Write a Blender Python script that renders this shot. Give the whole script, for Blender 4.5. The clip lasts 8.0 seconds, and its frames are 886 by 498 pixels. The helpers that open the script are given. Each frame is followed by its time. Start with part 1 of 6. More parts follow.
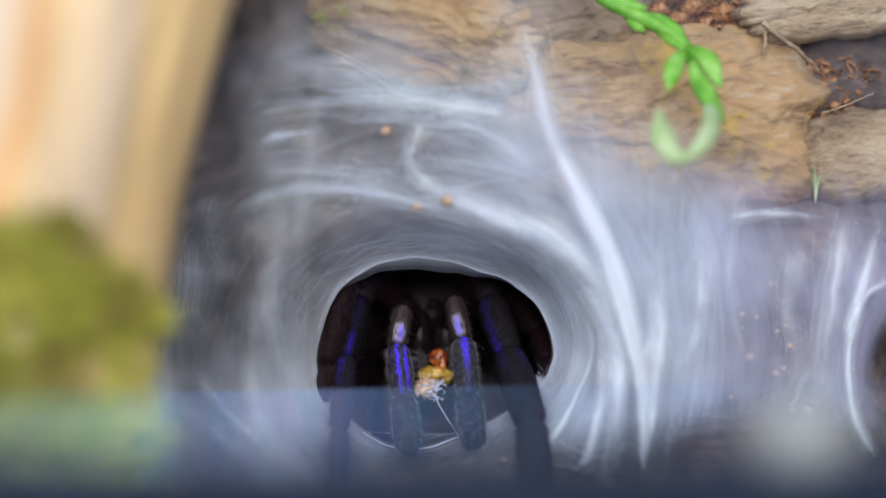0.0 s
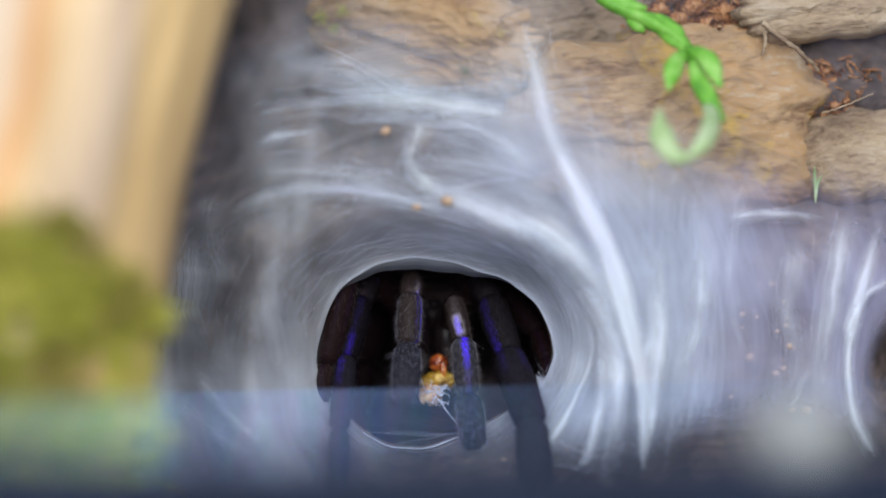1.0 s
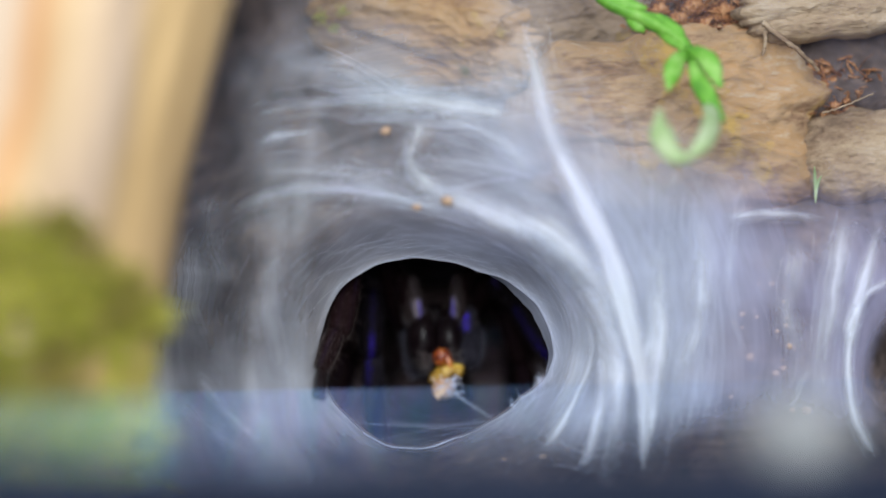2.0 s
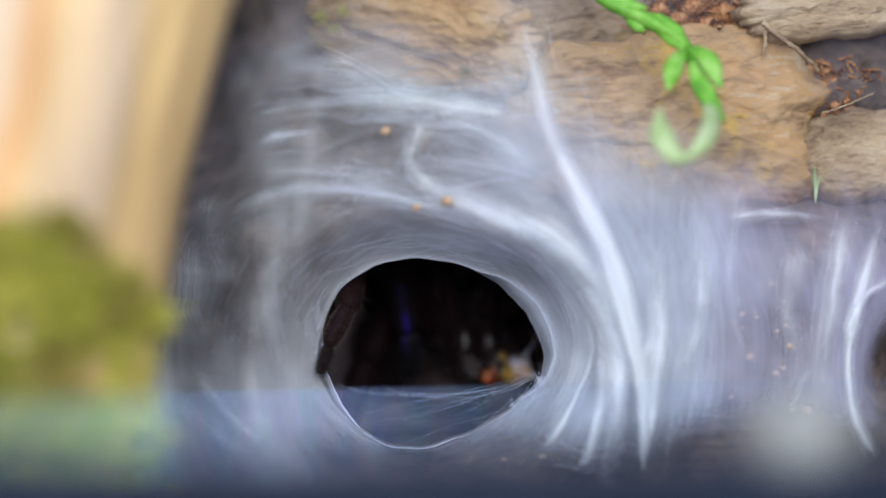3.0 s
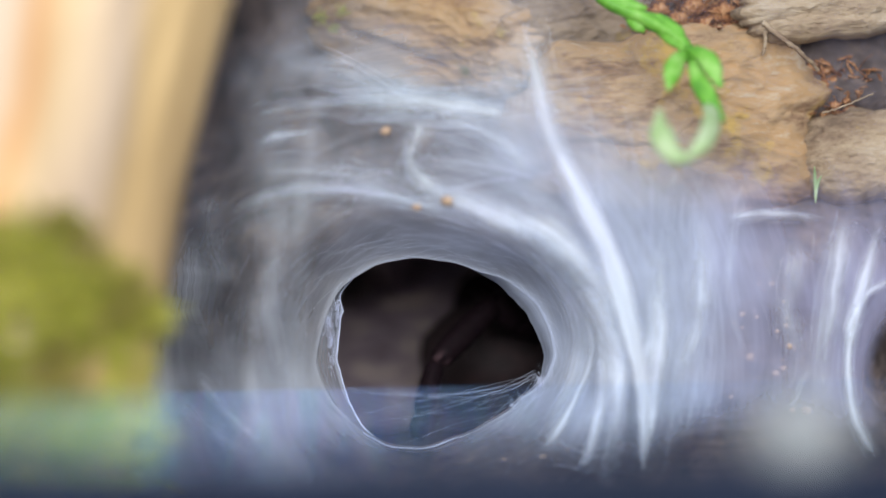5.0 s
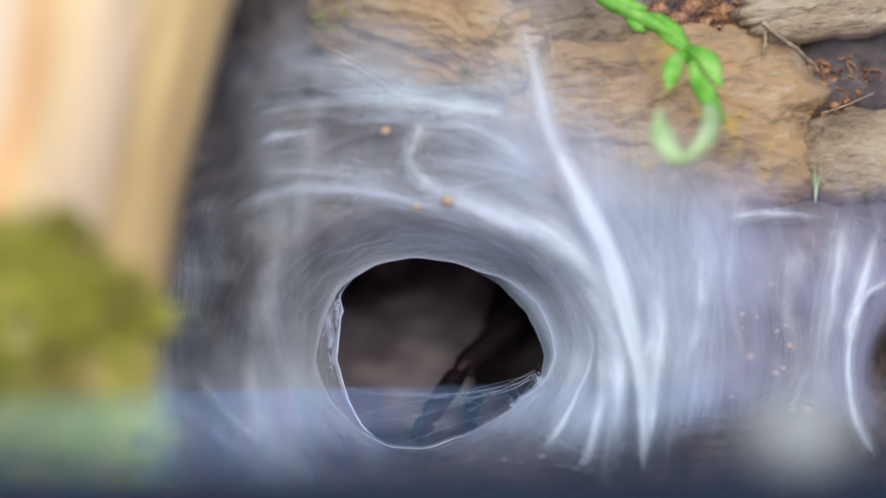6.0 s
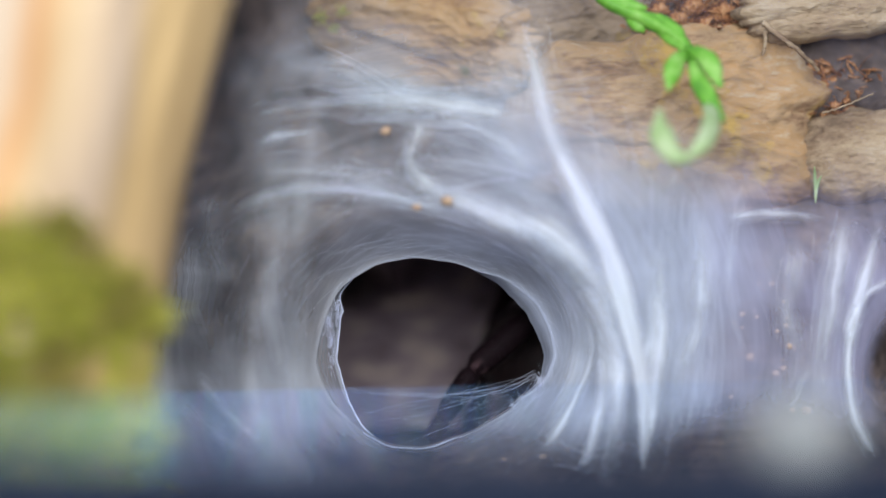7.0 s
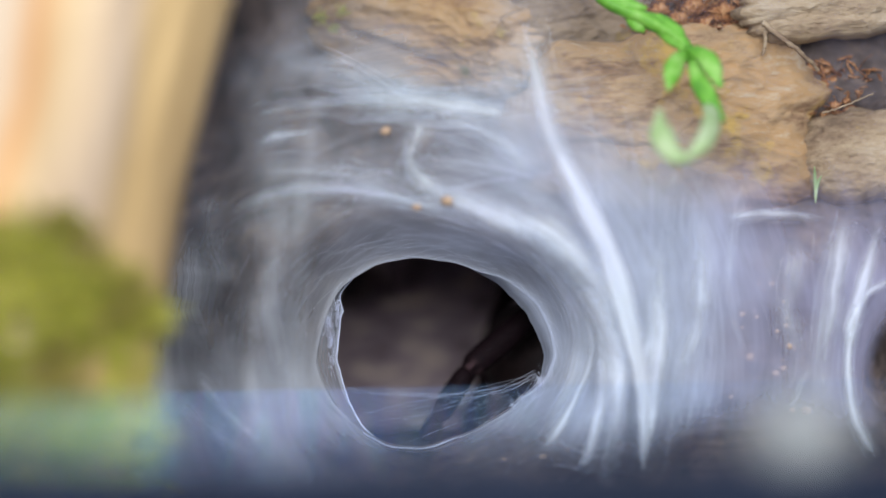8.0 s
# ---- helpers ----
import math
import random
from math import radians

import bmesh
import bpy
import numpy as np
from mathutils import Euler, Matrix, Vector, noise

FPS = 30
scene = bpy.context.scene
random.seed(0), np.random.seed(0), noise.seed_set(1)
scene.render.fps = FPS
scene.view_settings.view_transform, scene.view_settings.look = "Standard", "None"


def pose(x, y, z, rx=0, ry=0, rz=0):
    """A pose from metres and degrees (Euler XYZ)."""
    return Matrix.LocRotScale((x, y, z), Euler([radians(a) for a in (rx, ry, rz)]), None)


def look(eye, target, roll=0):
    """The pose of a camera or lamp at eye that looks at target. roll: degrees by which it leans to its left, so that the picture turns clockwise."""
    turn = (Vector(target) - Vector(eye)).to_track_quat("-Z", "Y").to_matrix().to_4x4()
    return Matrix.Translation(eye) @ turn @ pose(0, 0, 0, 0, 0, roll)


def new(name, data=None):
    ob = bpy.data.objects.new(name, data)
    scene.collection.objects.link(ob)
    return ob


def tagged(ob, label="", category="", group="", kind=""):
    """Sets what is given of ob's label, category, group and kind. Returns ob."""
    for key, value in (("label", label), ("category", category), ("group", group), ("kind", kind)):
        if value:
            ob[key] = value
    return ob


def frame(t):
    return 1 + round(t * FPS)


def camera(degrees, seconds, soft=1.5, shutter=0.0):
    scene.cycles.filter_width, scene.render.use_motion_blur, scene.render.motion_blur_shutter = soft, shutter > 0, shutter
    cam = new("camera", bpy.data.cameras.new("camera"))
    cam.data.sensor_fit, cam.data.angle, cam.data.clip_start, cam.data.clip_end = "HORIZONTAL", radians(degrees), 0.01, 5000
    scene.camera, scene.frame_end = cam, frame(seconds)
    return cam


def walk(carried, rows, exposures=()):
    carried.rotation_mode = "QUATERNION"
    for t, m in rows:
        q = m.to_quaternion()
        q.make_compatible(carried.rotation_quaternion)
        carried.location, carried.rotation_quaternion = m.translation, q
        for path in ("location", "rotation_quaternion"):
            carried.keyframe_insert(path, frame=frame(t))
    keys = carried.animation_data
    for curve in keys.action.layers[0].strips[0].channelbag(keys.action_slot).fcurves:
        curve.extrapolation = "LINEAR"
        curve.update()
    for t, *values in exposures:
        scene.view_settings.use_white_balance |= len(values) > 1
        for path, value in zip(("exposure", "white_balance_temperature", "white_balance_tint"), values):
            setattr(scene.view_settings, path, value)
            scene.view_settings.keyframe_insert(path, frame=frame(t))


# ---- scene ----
# A silk-lined spider burrow in a planted enclosure, seen close from the front.
cam = camera(22.17, 8.0, soft=1.5, shutter=0.5)
cam.data.dof.use_dof = True
cam.data.dof.focus_distance = 0.402
cam.data.dof.aperture_fstop = 4.5
walk(cam, [(0.0, look((0, -0.4, 0), (0, 0, 0))), (8.0, look((0, -0.4, 0), (0, 0, 0)))],
     [(0.0, 0.0), (1.5, 0.0), (3.0, 0.05), (3.5, 0.08), (4.0, 0.12), (4.7, 0.13), (5.8, 0.04), (8.0, 0.03)])

# ---- light ----
world = bpy.data.worlds.new("room_light")
scene.world = world
world.use_nodes = True
world.node_tree.nodes["Background"].inputs[0].default_value = (0.62, 0.72, 1.0, 1)
world.node_tree.nodes["Background"].inputs[1].default_value = 0.6


def area_lamp(name, at, target, size, power, colour):
    data = bpy.data.lights.new(name, "AREA")
    data.shape, data.size, data.energy, data.color = "SQUARE", size, power, colour
    ob = new(name, data)
    ob.matrix_world = look(at, target)
    return ob


area_lamp("enclosure_lamp", (0.0, -0.395, 0.14), (0.0, 0.0, -0.01), 0.25, 2.42, (0.95, 0.97, 0.99))
scene.view_settings.exposure = 0.0


# ---- materials ----
def material(name):
    m = bpy.data.materials.new(name)
    m.use_nodes = True
    nt = m.node_tree
    return m, nt, nt.nodes["Principled BSDF"], nt.nodes["Material Output"]


def node(nt, kind, **inputs):
    n = nt.nodes.new(kind)
    for key, value in inputs.items():
        n.inputs[key.replace("_", " ")].default_value = value
    return n


def ramp(nt, source, stops):
    n = nt.nodes.new("ShaderNodeValToRGB")
    els = n.color_ramp.elements
    while len(els) < len(stops):
        els.new(0.5)
    for e, (p, c) in zip(els, stops):
        e.position, e.color = p, (*c, 1) if len(c) == 3 else c
    nt.links.new(source, n.inputs[0])
    return n.outputs[0]


def stretched(nt, stretch, coords="Object", turn=0.0):
    tc = nt.nodes.new("ShaderNodeTexCoord")
    mp = nt.nodes.new("ShaderNodeMapping")
    mp.inputs["Scale"].default_value = stretch
    mp.inputs["Rotation"].default_value = (0, math.radians(turn), 0)
    nt.links.new(tc.outputs[coords], mp.inputs[0])
    return mp.outputs[0]


def grainy(name, stops, scale, stretch=(1, 1, 1), rough=0.8, bump=0.5, fine=6.0, metal=0.0, distance=0.0008, detail=8.0, lichen=None, cracks=0.0, turn=0.0):
    """A natural surface: coarse patches of colour with fine grain and relief over it."""
    m, nt, bsdf, _ = material(name)
    co = stretched(nt, stretch, turn=turn)
    big = node(nt, "ShaderNodeTexNoise", Scale=scale, Detail=detail, Roughness=0.62)
    small = node(nt, "ShaderNodeTexNoise", Scale=scale * fine, Detail=4.0, Roughness=0.7)
    nt.links.new(co, big.inputs["Vector"])
    nt.links.new(co, small.inputs["Vector"])
    mix = node(nt, "ShaderNodeMath")
    mix.operation = "MULTIPLY_ADD"
    mix.inputs[1].default_value = 0.45
    sub = node(nt, "ShaderNodeMath")
    sub.operation = "MULTIPLY_ADD"
    sub.inputs[1].default_value = 1.5
    sub.inputs[2].default_value = -0.475
    nt.links.new(big.outputs[0], sub.inputs[0])
    nt.links.new(small.outputs[0], mix.inputs[0])
    nt.links.new(sub.outputs[0], mix.inputs[2])
    colour = ramp(nt, mix.outputs[0], stops)
    height = mix.outputs[0]
    if lichen:
        spot = node(nt, "ShaderNodeTexNoise", Scale=scale * 1.3, Detail=5.0, Roughness=0.65)
        plain = stretched(nt, (1, 1, 1))
        nt.links.new(plain, spot.inputs["Vector"])
        where = ramp(nt, spot.outputs[0], [(0.58, (0, 0, 0)), (0.68, (0.8, 0.8, 0.8))])
        tint = nt.nodes.new("ShaderNodeMix")
        tint.data_type = "RGBA"
        nt.links.new(where, tint.inputs["Factor"])
        nt.links.new(colour, tint.inputs["A"])
        tint.inputs["B"].default_value = (*lichen, 1)
        colour = tint.outputs["Result"]
    if cracks:
        line = node(nt, "ShaderNodeTexNoise", Scale=scale * 0.55, Detail=4.0, Roughness=0.55, Distortion=0.8)
        nt.links.new(co, line.inputs["Vector"])
        gap = ramp(nt, line.outputs[0], [(0.47, (0, 0, 0)), (0.495, (1, 1, 1)), (0.505, (1, 1, 1)), (0.53, (0, 0, 0))])
        dark = nt.nodes.new("ShaderNodeMix")
        dark.data_type = "RGBA"
        some = node(nt, "ShaderNodeMath")
        some.operation = "MULTIPLY"
        some.inputs[1].default_value = cracks
        nt.links.new(gap, some.inputs[0])
        nt.links.new(some.outputs[0], dark.inputs["Factor"])
        nt.links.new(colour, dark.inputs["A"])
        dark.inputs["B"].default_value = (0.05, 0.035, 0.028, 1)
        colour = dark.outputs["Result"]
        dip = node(nt, "ShaderNodeMath")
        dip.operation = "SUBTRACT"
        nt.links.new(mix.outputs[0], dip.inputs[0])
        nt.links.new(some.outputs[0], dip.inputs[1])
        height = dip.outputs[0]
    nt.links.new(colour, bsdf.inputs["Base Color"])
    bsdf.inputs["Roughness"].default_value = rough
    bsdf.inputs["Metallic"].default_value = metal
    bp = node(nt, "ShaderNodeBump", Strength=bump, Distance=distance)
    nt.links.new(height, bp.inputs["Height"])
    nt.links.new(bp.outputs[0], bsdf.inputs["Normal"])
    return m


SOIL = grainy("dark_soil", [(0.2, (0.03, 0.024, 0.024)), (0.45, (0.09, 0.069, 0.064)), (0.62, (0.14, 0.106, 0.094)), (0.85, (0.26, 0.19, 0.14))], 130, rough=0.95, bump=0.6)
# Soil colour darkened to stand in for the shade on the burrow floor.
SHADED_SOIL = grainy("shaded_soil", [(0.3, (0.012, 0.01, 0.012)), (0.5, (0.035, 0.028, 0.03)), (0.75, (0.09, 0.07, 0.062))], 150, rough=0.9, bump=0.7)
CHAMBER = grainy("burrow_earth", [(0.28, (0.16, 0.115, 0.13)), (0.42, (0.29, 0.225, 0.26)), (0.54, (0.4, 0.32, 0.34)), (0.66, (0.62, 0.51, 0.45))], 105, stretch=(0.6, 1, 1.5), rough=0.9, bump=0.6, detail=3.0)
BARK = grainy("cork_bark", [(0.22, (0.09, 0.055, 0.035)), (0.34, (0.25, 0.15, 0.085)), (0.46, (0.39, 0.265, 0.15)), (0.55, (0.4, 0.245, 0.115)), (0.64, (0.45, 0.345, 0.23)), (0.8, (0.51, 0.43, 0.35))], 70,
              stretch=(0.3, 1, 1.1), rough=0.85, bump=0.9, fine=13.0, distance=0.0009, lichen=(0.5, 0.33, 0.08), cracks=0.22, turn=-14)
LOBED_BARK = grainy("lichened_bark", [(0.22, (0.08, 0.055, 0.04)), (0.36, (0.28, 0.17, 0.095)), (0.5, (0.38, 0.24, 0.115)), (0.64, (0.42, 0.29, 0.17)), (0.8, (0.47, 0.37, 0.28))], 90,
                    stretch=(0.55, 1, 1.0), rough=0.85, bump=0.9, fine=13.0, distance=0.0009, lichen=(0.52, 0.4, 0.06), cracks=0.35, turn=-20)
DARK_BARK = grainy("grey_bark", [(0.22, (0.06, 0.045, 0.035)), (0.4, (0.16, 0.115, 0.08)), (0.6, (0.26, 0.195, 0.135)), (0.85, (0.34, 0.28, 0.22))], 80, stretch=(0.4, 1, 1.0), rough=0.85, bump=0.9, fine=13.0, distance=0.0009, lichen=(0.36, 0.25, 0.09), cracks=0.25, turn=-10)
PALE_BARK = grainy("pale_bark", [(0.2, (0.08, 0.055, 0.04)), (0.38, (0.22, 0.15, 0.095)), (0.6, (0.37, 0.28, 0.18)), (0.85, (0.48, 0.4, 0.3))], 90, stretch=(0.4, 1, 1.1), rough=0.85, bump=0.9, fine=13.0, distance=0.0009, lichen=(0.46, 0.32, 0.13), cracks=0.25, turn=12)


def stripped_wood():
    """A barked trunk whose wood changes colour from face to face, with grain along it."""
    m, nt, bsdf, _ = material("stripped_wood")
    tc = nt.nodes.new("ShaderNodeTexCoord")
    sep = nt.nodes.new("ShaderNodeSeparateXYZ")
    nt.links.new(tc.outputs["Object"], sep.inputs[0])
    lean = node(nt, "ShaderNodeMath")
    lean.operation = "MULTIPLY_ADD"
    lean.inputs[1].default_value = -0.23
    nt.links.new(sep.outputs[2], lean.inputs[0])
    nt.links.new(sep.outputs[0], lean.inputs[2])
    grain = node(nt, "ShaderNodeTexNoise", Scale=110.0, Detail=4.0, Roughness=0.6)
    nt.links.new(stretched(nt, (1, 1, 0.08)), grain.inputs["Vector"])
    blotch = node(nt, "ShaderNodeTexNoise", Scale=45.0, Detail=3.0)
    nt.links.new(stretched(nt, (1, 1, 0.35)), blotch.inputs["Vector"])
    a = node(nt, "ShaderNodeMath")
    a.operation = "MULTIPLY_ADD"
    a.inputs[1].default_value = 0.013
    nt.links.new(blotch.outputs[0], a.inputs[0])
    nt.links.new(lean.outputs[0], a.inputs[2])
    across = node(nt, "ShaderNodeMapRange")
    across.inputs["From Min"].default_value = -0.062
    across.inputs["From Max"].default_value = -0.036
    nt.links.new(a.outputs[0], across.inputs["Value"])
    face = ramp(nt, across.outputs[0], [(0.06, (0.5, 0.39, 0.275)), (0.24, (0.54, 0.29, 0.105)), (0.38, (0.62, 0.46, 0.26)), (0.52, (0.56, 0.42, 0.27)),
                                        (0.66, (0.43, 0.33, 0.24)), (0.78, (0.56, 0.39, 0.18)), (0.93, (0.52, 0.36, 0.17))])
    fibre = ramp(nt, grain.outputs[0], [(0.3, (0.72, 0.68, 0.64)), (0.6, (1, 1, 1))])
    mul = nt.nodes.new("ShaderNodeMix")
    mul.data_type = "RGBA"
    mul.blend_type = "MULTIPLY"
    mul.inputs["Factor"].default_value = 1.0
    nt.links.new(face, mul.inputs["A"])
    nt.links.new(fibre, mul.inputs["B"])
    nt.links.new(mul.outputs["Result"], bsdf.inputs["Base Color"])
    bsdf.inputs["Roughness"].default_value = 0.6
    bp = node(nt, "ShaderNodeBump", Strength=0.35, Distance=0.0008)
    nt.links.new(grain.outputs[0], bp.inputs["Height"])
    nt.links.new(bp.outputs[0], bsdf.inputs["Normal"])
    return m


LOG = stripped_wood()
MOSS = grainy("green_moss", [(0.2, (0.05, 0.08, 0.008)), (0.34, (0.27, 0.22, 0.05)), (0.45, (0.29, 0.29, 0.035)), (0.6, (0.43, 0.42, 0.055)), (0.8, (0.58, 0.53, 0.13))], 42, rough=0.9, bump=0.3, fine=3.0)
FIBRE = grainy("coir_fibre", [(0.25, (0.03, 0.013, 0.008)), (0.42, (0.12, 0.045, 0.022)), (0.56, (0.3, 0.13, 0.05)), (0.75, (0.46, 0.26, 0.13))], 300, rough=0.85, bump=0.7)
# Paled green: the haze over the lower leaves is put into the colour.
PALE_LEAF = grainy("pale_leaf", [(0.2, (0.19, 0.3, 0.1)), (0.5, (0.31, 0.42, 0.2)), (0.8, (0.46, 0.53, 0.35))], 180, rough=0.6, bump=0.2)
LEAF = grainy("fresh_leaf", [(0.2, (0.06, 0.22, 0.015)), (0.5, (0.14, 0.38, 0.035)), (0.8, (0.3, 0.52, 0.14))], 180, rough=0.6, bump=0.35)
CRUMB = grainy("soil_crumb", [(0.2, (0.24, 0.14, 0.09)), (0.5, (0.43, 0.28, 0.18)), (0.8, (0.56, 0.42, 0.29))], 500, rough=0.9, bump=0.5)
FRAME = grainy("navy_plastic", [(0.3, (0.003, 0.006, 0.015)), (0.7, (0.006, 0.011, 0.026))], 120, rough=0.75, bump=0.1)
WALL = grainy("grey_plastic", [(0.3, (0.1, 0.11, 0.13)), (0.7, (0.16, 0.17, 0.2))], 40, rough=0.6, bump=0.1)
TABLE = grainy("table_wood", [(0.25, (0.05, 0.03, 0.02)), (0.6, (0.12, 0.075, 0.045)), (0.85, (0.2, 0.13, 0.08))], 30, stretch=(0.15, 1, 1), rough=0.55, bump=0.15)
KNOB = grainy("pale_plastic", [(0.3, (0.15, 0.16, 0.16)), (0.7, (0.205, 0.215, 0.215))], 150, rough=0.5, bump=0.1)
CUTICLE = grainy("dark_cuticle", [(0.3, (0.008, 0.003, 0.003)), (0.6, (0.02, 0.008, 0.009)), (0.85, (0.045, 0.019, 0.018))], 600, rough=0.75, bump=0.4, distance=0.0002)
GLOSSY = grainy("glossy_cuticle", [(0.3, (0.004, 0.002, 0.003)), (0.8, (0.012, 0.007, 0.008))], 500, rough=0.34, bump=0.3, distance=0.0002)
for coat, gloss in ((GLOSSY, 0.2), (FRAME, 0.15)):
    coat.node_tree.nodes["Principled BSDF"].inputs["Specular IOR Level"].default_value = gloss
PREY_RED = grainy("prey_red", [(0.32, (0.06, 0.008, 0.004)), (0.46, (0.28, 0.05, 0.012)), (0.68, (0.55, 0.2, 0.04))], 500, rough=0.3, bump=0.4, distance=0.0003)
PREY_YELLOW = grainy("prey_yellow", [(0.3, (0.2, 0.1, 0.015)), (0.5, (0.42, 0.25, 0.03)), (0.72, (0.66, 0.46, 0.09))], 500, rough=0.35, bump=0.4, distance=0.0003)
PREY_PALE = grainy("prey_cream", [(0.3, (0.4, 0.18, 0.08)), (0.7, (0.8, 0.6, 0.38))], 700, rough=0.4, bump=0.5, distance=0.0003)


def hair_material(name, colour, rough=0.5):
    m, nt, bsdf, _ = material(name)
    bsdf.inputs["Base Color"].default_value = (*colour, 1)
    bsdf.inputs["Roughness"].default_value = rough
    return m


HAIR = hair_material("grey_hair", (0.04, 0.037, 0.045))
PALP_HAIR = hair_material("light_grey_hair", (0.2, 0.205, 0.27))
DIM_HAIR = hair_material("dim_hair", (0.17, 0.155, 0.175))
KNEE_HAIR = hair_material("brown_hair", (0.06, 0.042, 0.038))
DARK_HAIR = hair_material("black_hair", (0.012, 0.009, 0.01))
PALE_HAIR = hair_material("pale_hair", (0.11, 0.095, 0.095))


def leg_material(name, blue, pale, dark=(0.008, 0.006, 0.008), lean=-0.0001, side=0, fading=(-0.0095, -0.006, 0.25, 1.0), tint=(0.075, 0.022, 0.95), wide=0.0, ribs=3000.0, crown=None):
    """Black velvet cuticle with lengthwise bands of metallic blue scales along the front."""
    m, nt, bsdf, out = material(name)
    tc = nt.nodes.new("ShaderNodeTexCoord")
    sep = nt.nodes.new("ShaderNodeSeparateXYZ")
    nt.links.new(tc.outputs["Object"], sep.inputs[0])
    spots = node(nt, "ShaderNodeTexNoise", Scale=2600.0, Detail=3.0)
    nt.links.new(tc.outputs["Object"], spots.inputs["Vector"])
    wave = node(nt, "ShaderNodeMath")
    wave.operation = "MULTIPLY"
    wave.inputs[1].default_value = ribs
    off = node(nt, "ShaderNodeMath")
    off.operation = "ADD"
    off.inputs[1].default_value = lean
    wander = node(nt, "ShaderNodeTexNoise", Scale=900.0, Detail=3.0)
    nt.links.new(tc.outputs["Object"], wander.inputs["Vector"])
    bent = node(nt, "ShaderNodeMath")
    bent.operation = "MULTIPLY_ADD"
    bent.inputs[1].default_value = 0.0011
    nt.links.new(wander.outputs[0], bent.inputs[0])
    nt.links.new(sep.outputs[0], bent.inputs[2])
    nt.links.new(bent.outputs[0], off.inputs[0])
    nt.links.new(off.outputs[0], wave.inputs[0])
    band = node(nt, "ShaderNodeMath")
    band.operation = "COSINE"
    nt.links.new(wave.outputs[0], band.inputs[0])
    add = node(nt, "ShaderNodeMath")
    add.operation = "MULTIPLY_ADD"
    add.inputs[1].default_value = 0.3
    scales = node(nt, "ShaderNodeTexNoise", Scale=1.0, Detail=3.0, Roughness=0.7)
    drawn = nt.nodes.new("ShaderNodeMapping")
    drawn.inputs["Scale"].default_value = (3000, 3000, 700)
    nt.links.new(tc.outputs["Object"], drawn.inputs[0])
    nt.links.new(drawn.outputs[0], scales.inputs["Vector"])
    nt.links.new(band.outputs[0], add.inputs[0])
    nt.links.new(scales.outputs[0], add.inputs[2])
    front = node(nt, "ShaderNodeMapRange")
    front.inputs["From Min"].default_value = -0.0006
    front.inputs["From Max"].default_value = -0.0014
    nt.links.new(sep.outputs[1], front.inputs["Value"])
    sharp = node(nt, "ShaderNodeMapRange")
    sharp.inputs["From Min"].default_value = 0.52 - wide
    sharp.inputs["From Max"].default_value = 0.84 - wide
    nt.links.new(add.outputs[0], sharp.inputs["Value"])
    mask = node(nt, "ShaderNodeMath")
    mask.operation = "MULTIPLY"
    nt.links.new(front.outputs[0], mask.inputs[0])
    nt.links.new(sharp.outputs[0], mask.inputs[1])
    amount = node(nt, "ShaderNodeMath")
    amount.operation = "MULTIPLY"
    fade = node(nt, "ShaderNodeMapRange")
    fade.inputs["From Min"].default_value = fading[0]
    fade.inputs["From Max"].default_value = fading[1]
    fade.inputs["To Min"].default_value = blue * fading[2]
    fade.inputs["To Max"].default_value = blue * fading[3]
    nt.links.new(sep.outputs[2], fade.inputs["Value"])
    nt.links.new(fade.outputs[0], amount.inputs[1])
    beads = node(nt, "ShaderNodeTexNoise", Scale=4200.0, Detail=1.0)
    nt.links.new(tc.outputs["Object"], beads.inputs["Vector"])
    grit = node(nt, "ShaderNodeMapRange")
    grit.inputs["From Min"].default_value = 0.38
    grit.inputs["From Max"].default_value = 0.56
    grit.inputs["To Min"].default_value = 0.22
    nt.links.new(beads.outputs[0], grit.inputs["Value"])
    beaded = node(nt, "ShaderNodeMath")
    beaded.operation = "MULTIPLY"
    nt.links.new(mask.outputs[0], beaded.inputs[0])
    nt.links.new(grit.outputs[0], beaded.inputs[1])
    nt.links.new(beaded.outputs[0], amount.inputs[0])
    base = ramp(nt, scales.outputs[0], [(0.38, dark), (0.53, pale)] if crown else [(0.3, dark), (0.75, pale)])
    mix = nt.nodes.new("ShaderNodeMix")
    mix.data_type = "RGBA"
    nt.links.new(amount.outputs[0], mix.inputs["Factor"])
    nt.links.new(base, mix.inputs["A"])
    mix.inputs["B"].default_value = (*tint, 1)
    coat = mix.outputs["Result"]
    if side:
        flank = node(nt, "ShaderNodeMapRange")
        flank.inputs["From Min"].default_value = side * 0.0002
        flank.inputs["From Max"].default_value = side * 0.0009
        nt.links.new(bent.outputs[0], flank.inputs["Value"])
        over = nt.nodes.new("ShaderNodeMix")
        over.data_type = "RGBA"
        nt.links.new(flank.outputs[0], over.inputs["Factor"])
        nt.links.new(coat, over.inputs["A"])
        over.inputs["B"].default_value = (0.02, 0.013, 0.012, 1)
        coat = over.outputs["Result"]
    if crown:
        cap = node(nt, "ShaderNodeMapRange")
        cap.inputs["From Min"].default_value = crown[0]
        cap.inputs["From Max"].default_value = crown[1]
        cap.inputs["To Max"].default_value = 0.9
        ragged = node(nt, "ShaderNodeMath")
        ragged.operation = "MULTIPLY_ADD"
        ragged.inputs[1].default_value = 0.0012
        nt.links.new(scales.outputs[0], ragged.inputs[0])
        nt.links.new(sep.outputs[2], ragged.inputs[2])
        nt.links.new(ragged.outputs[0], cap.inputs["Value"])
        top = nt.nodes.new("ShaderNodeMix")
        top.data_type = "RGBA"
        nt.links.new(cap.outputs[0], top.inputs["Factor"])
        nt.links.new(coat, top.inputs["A"])
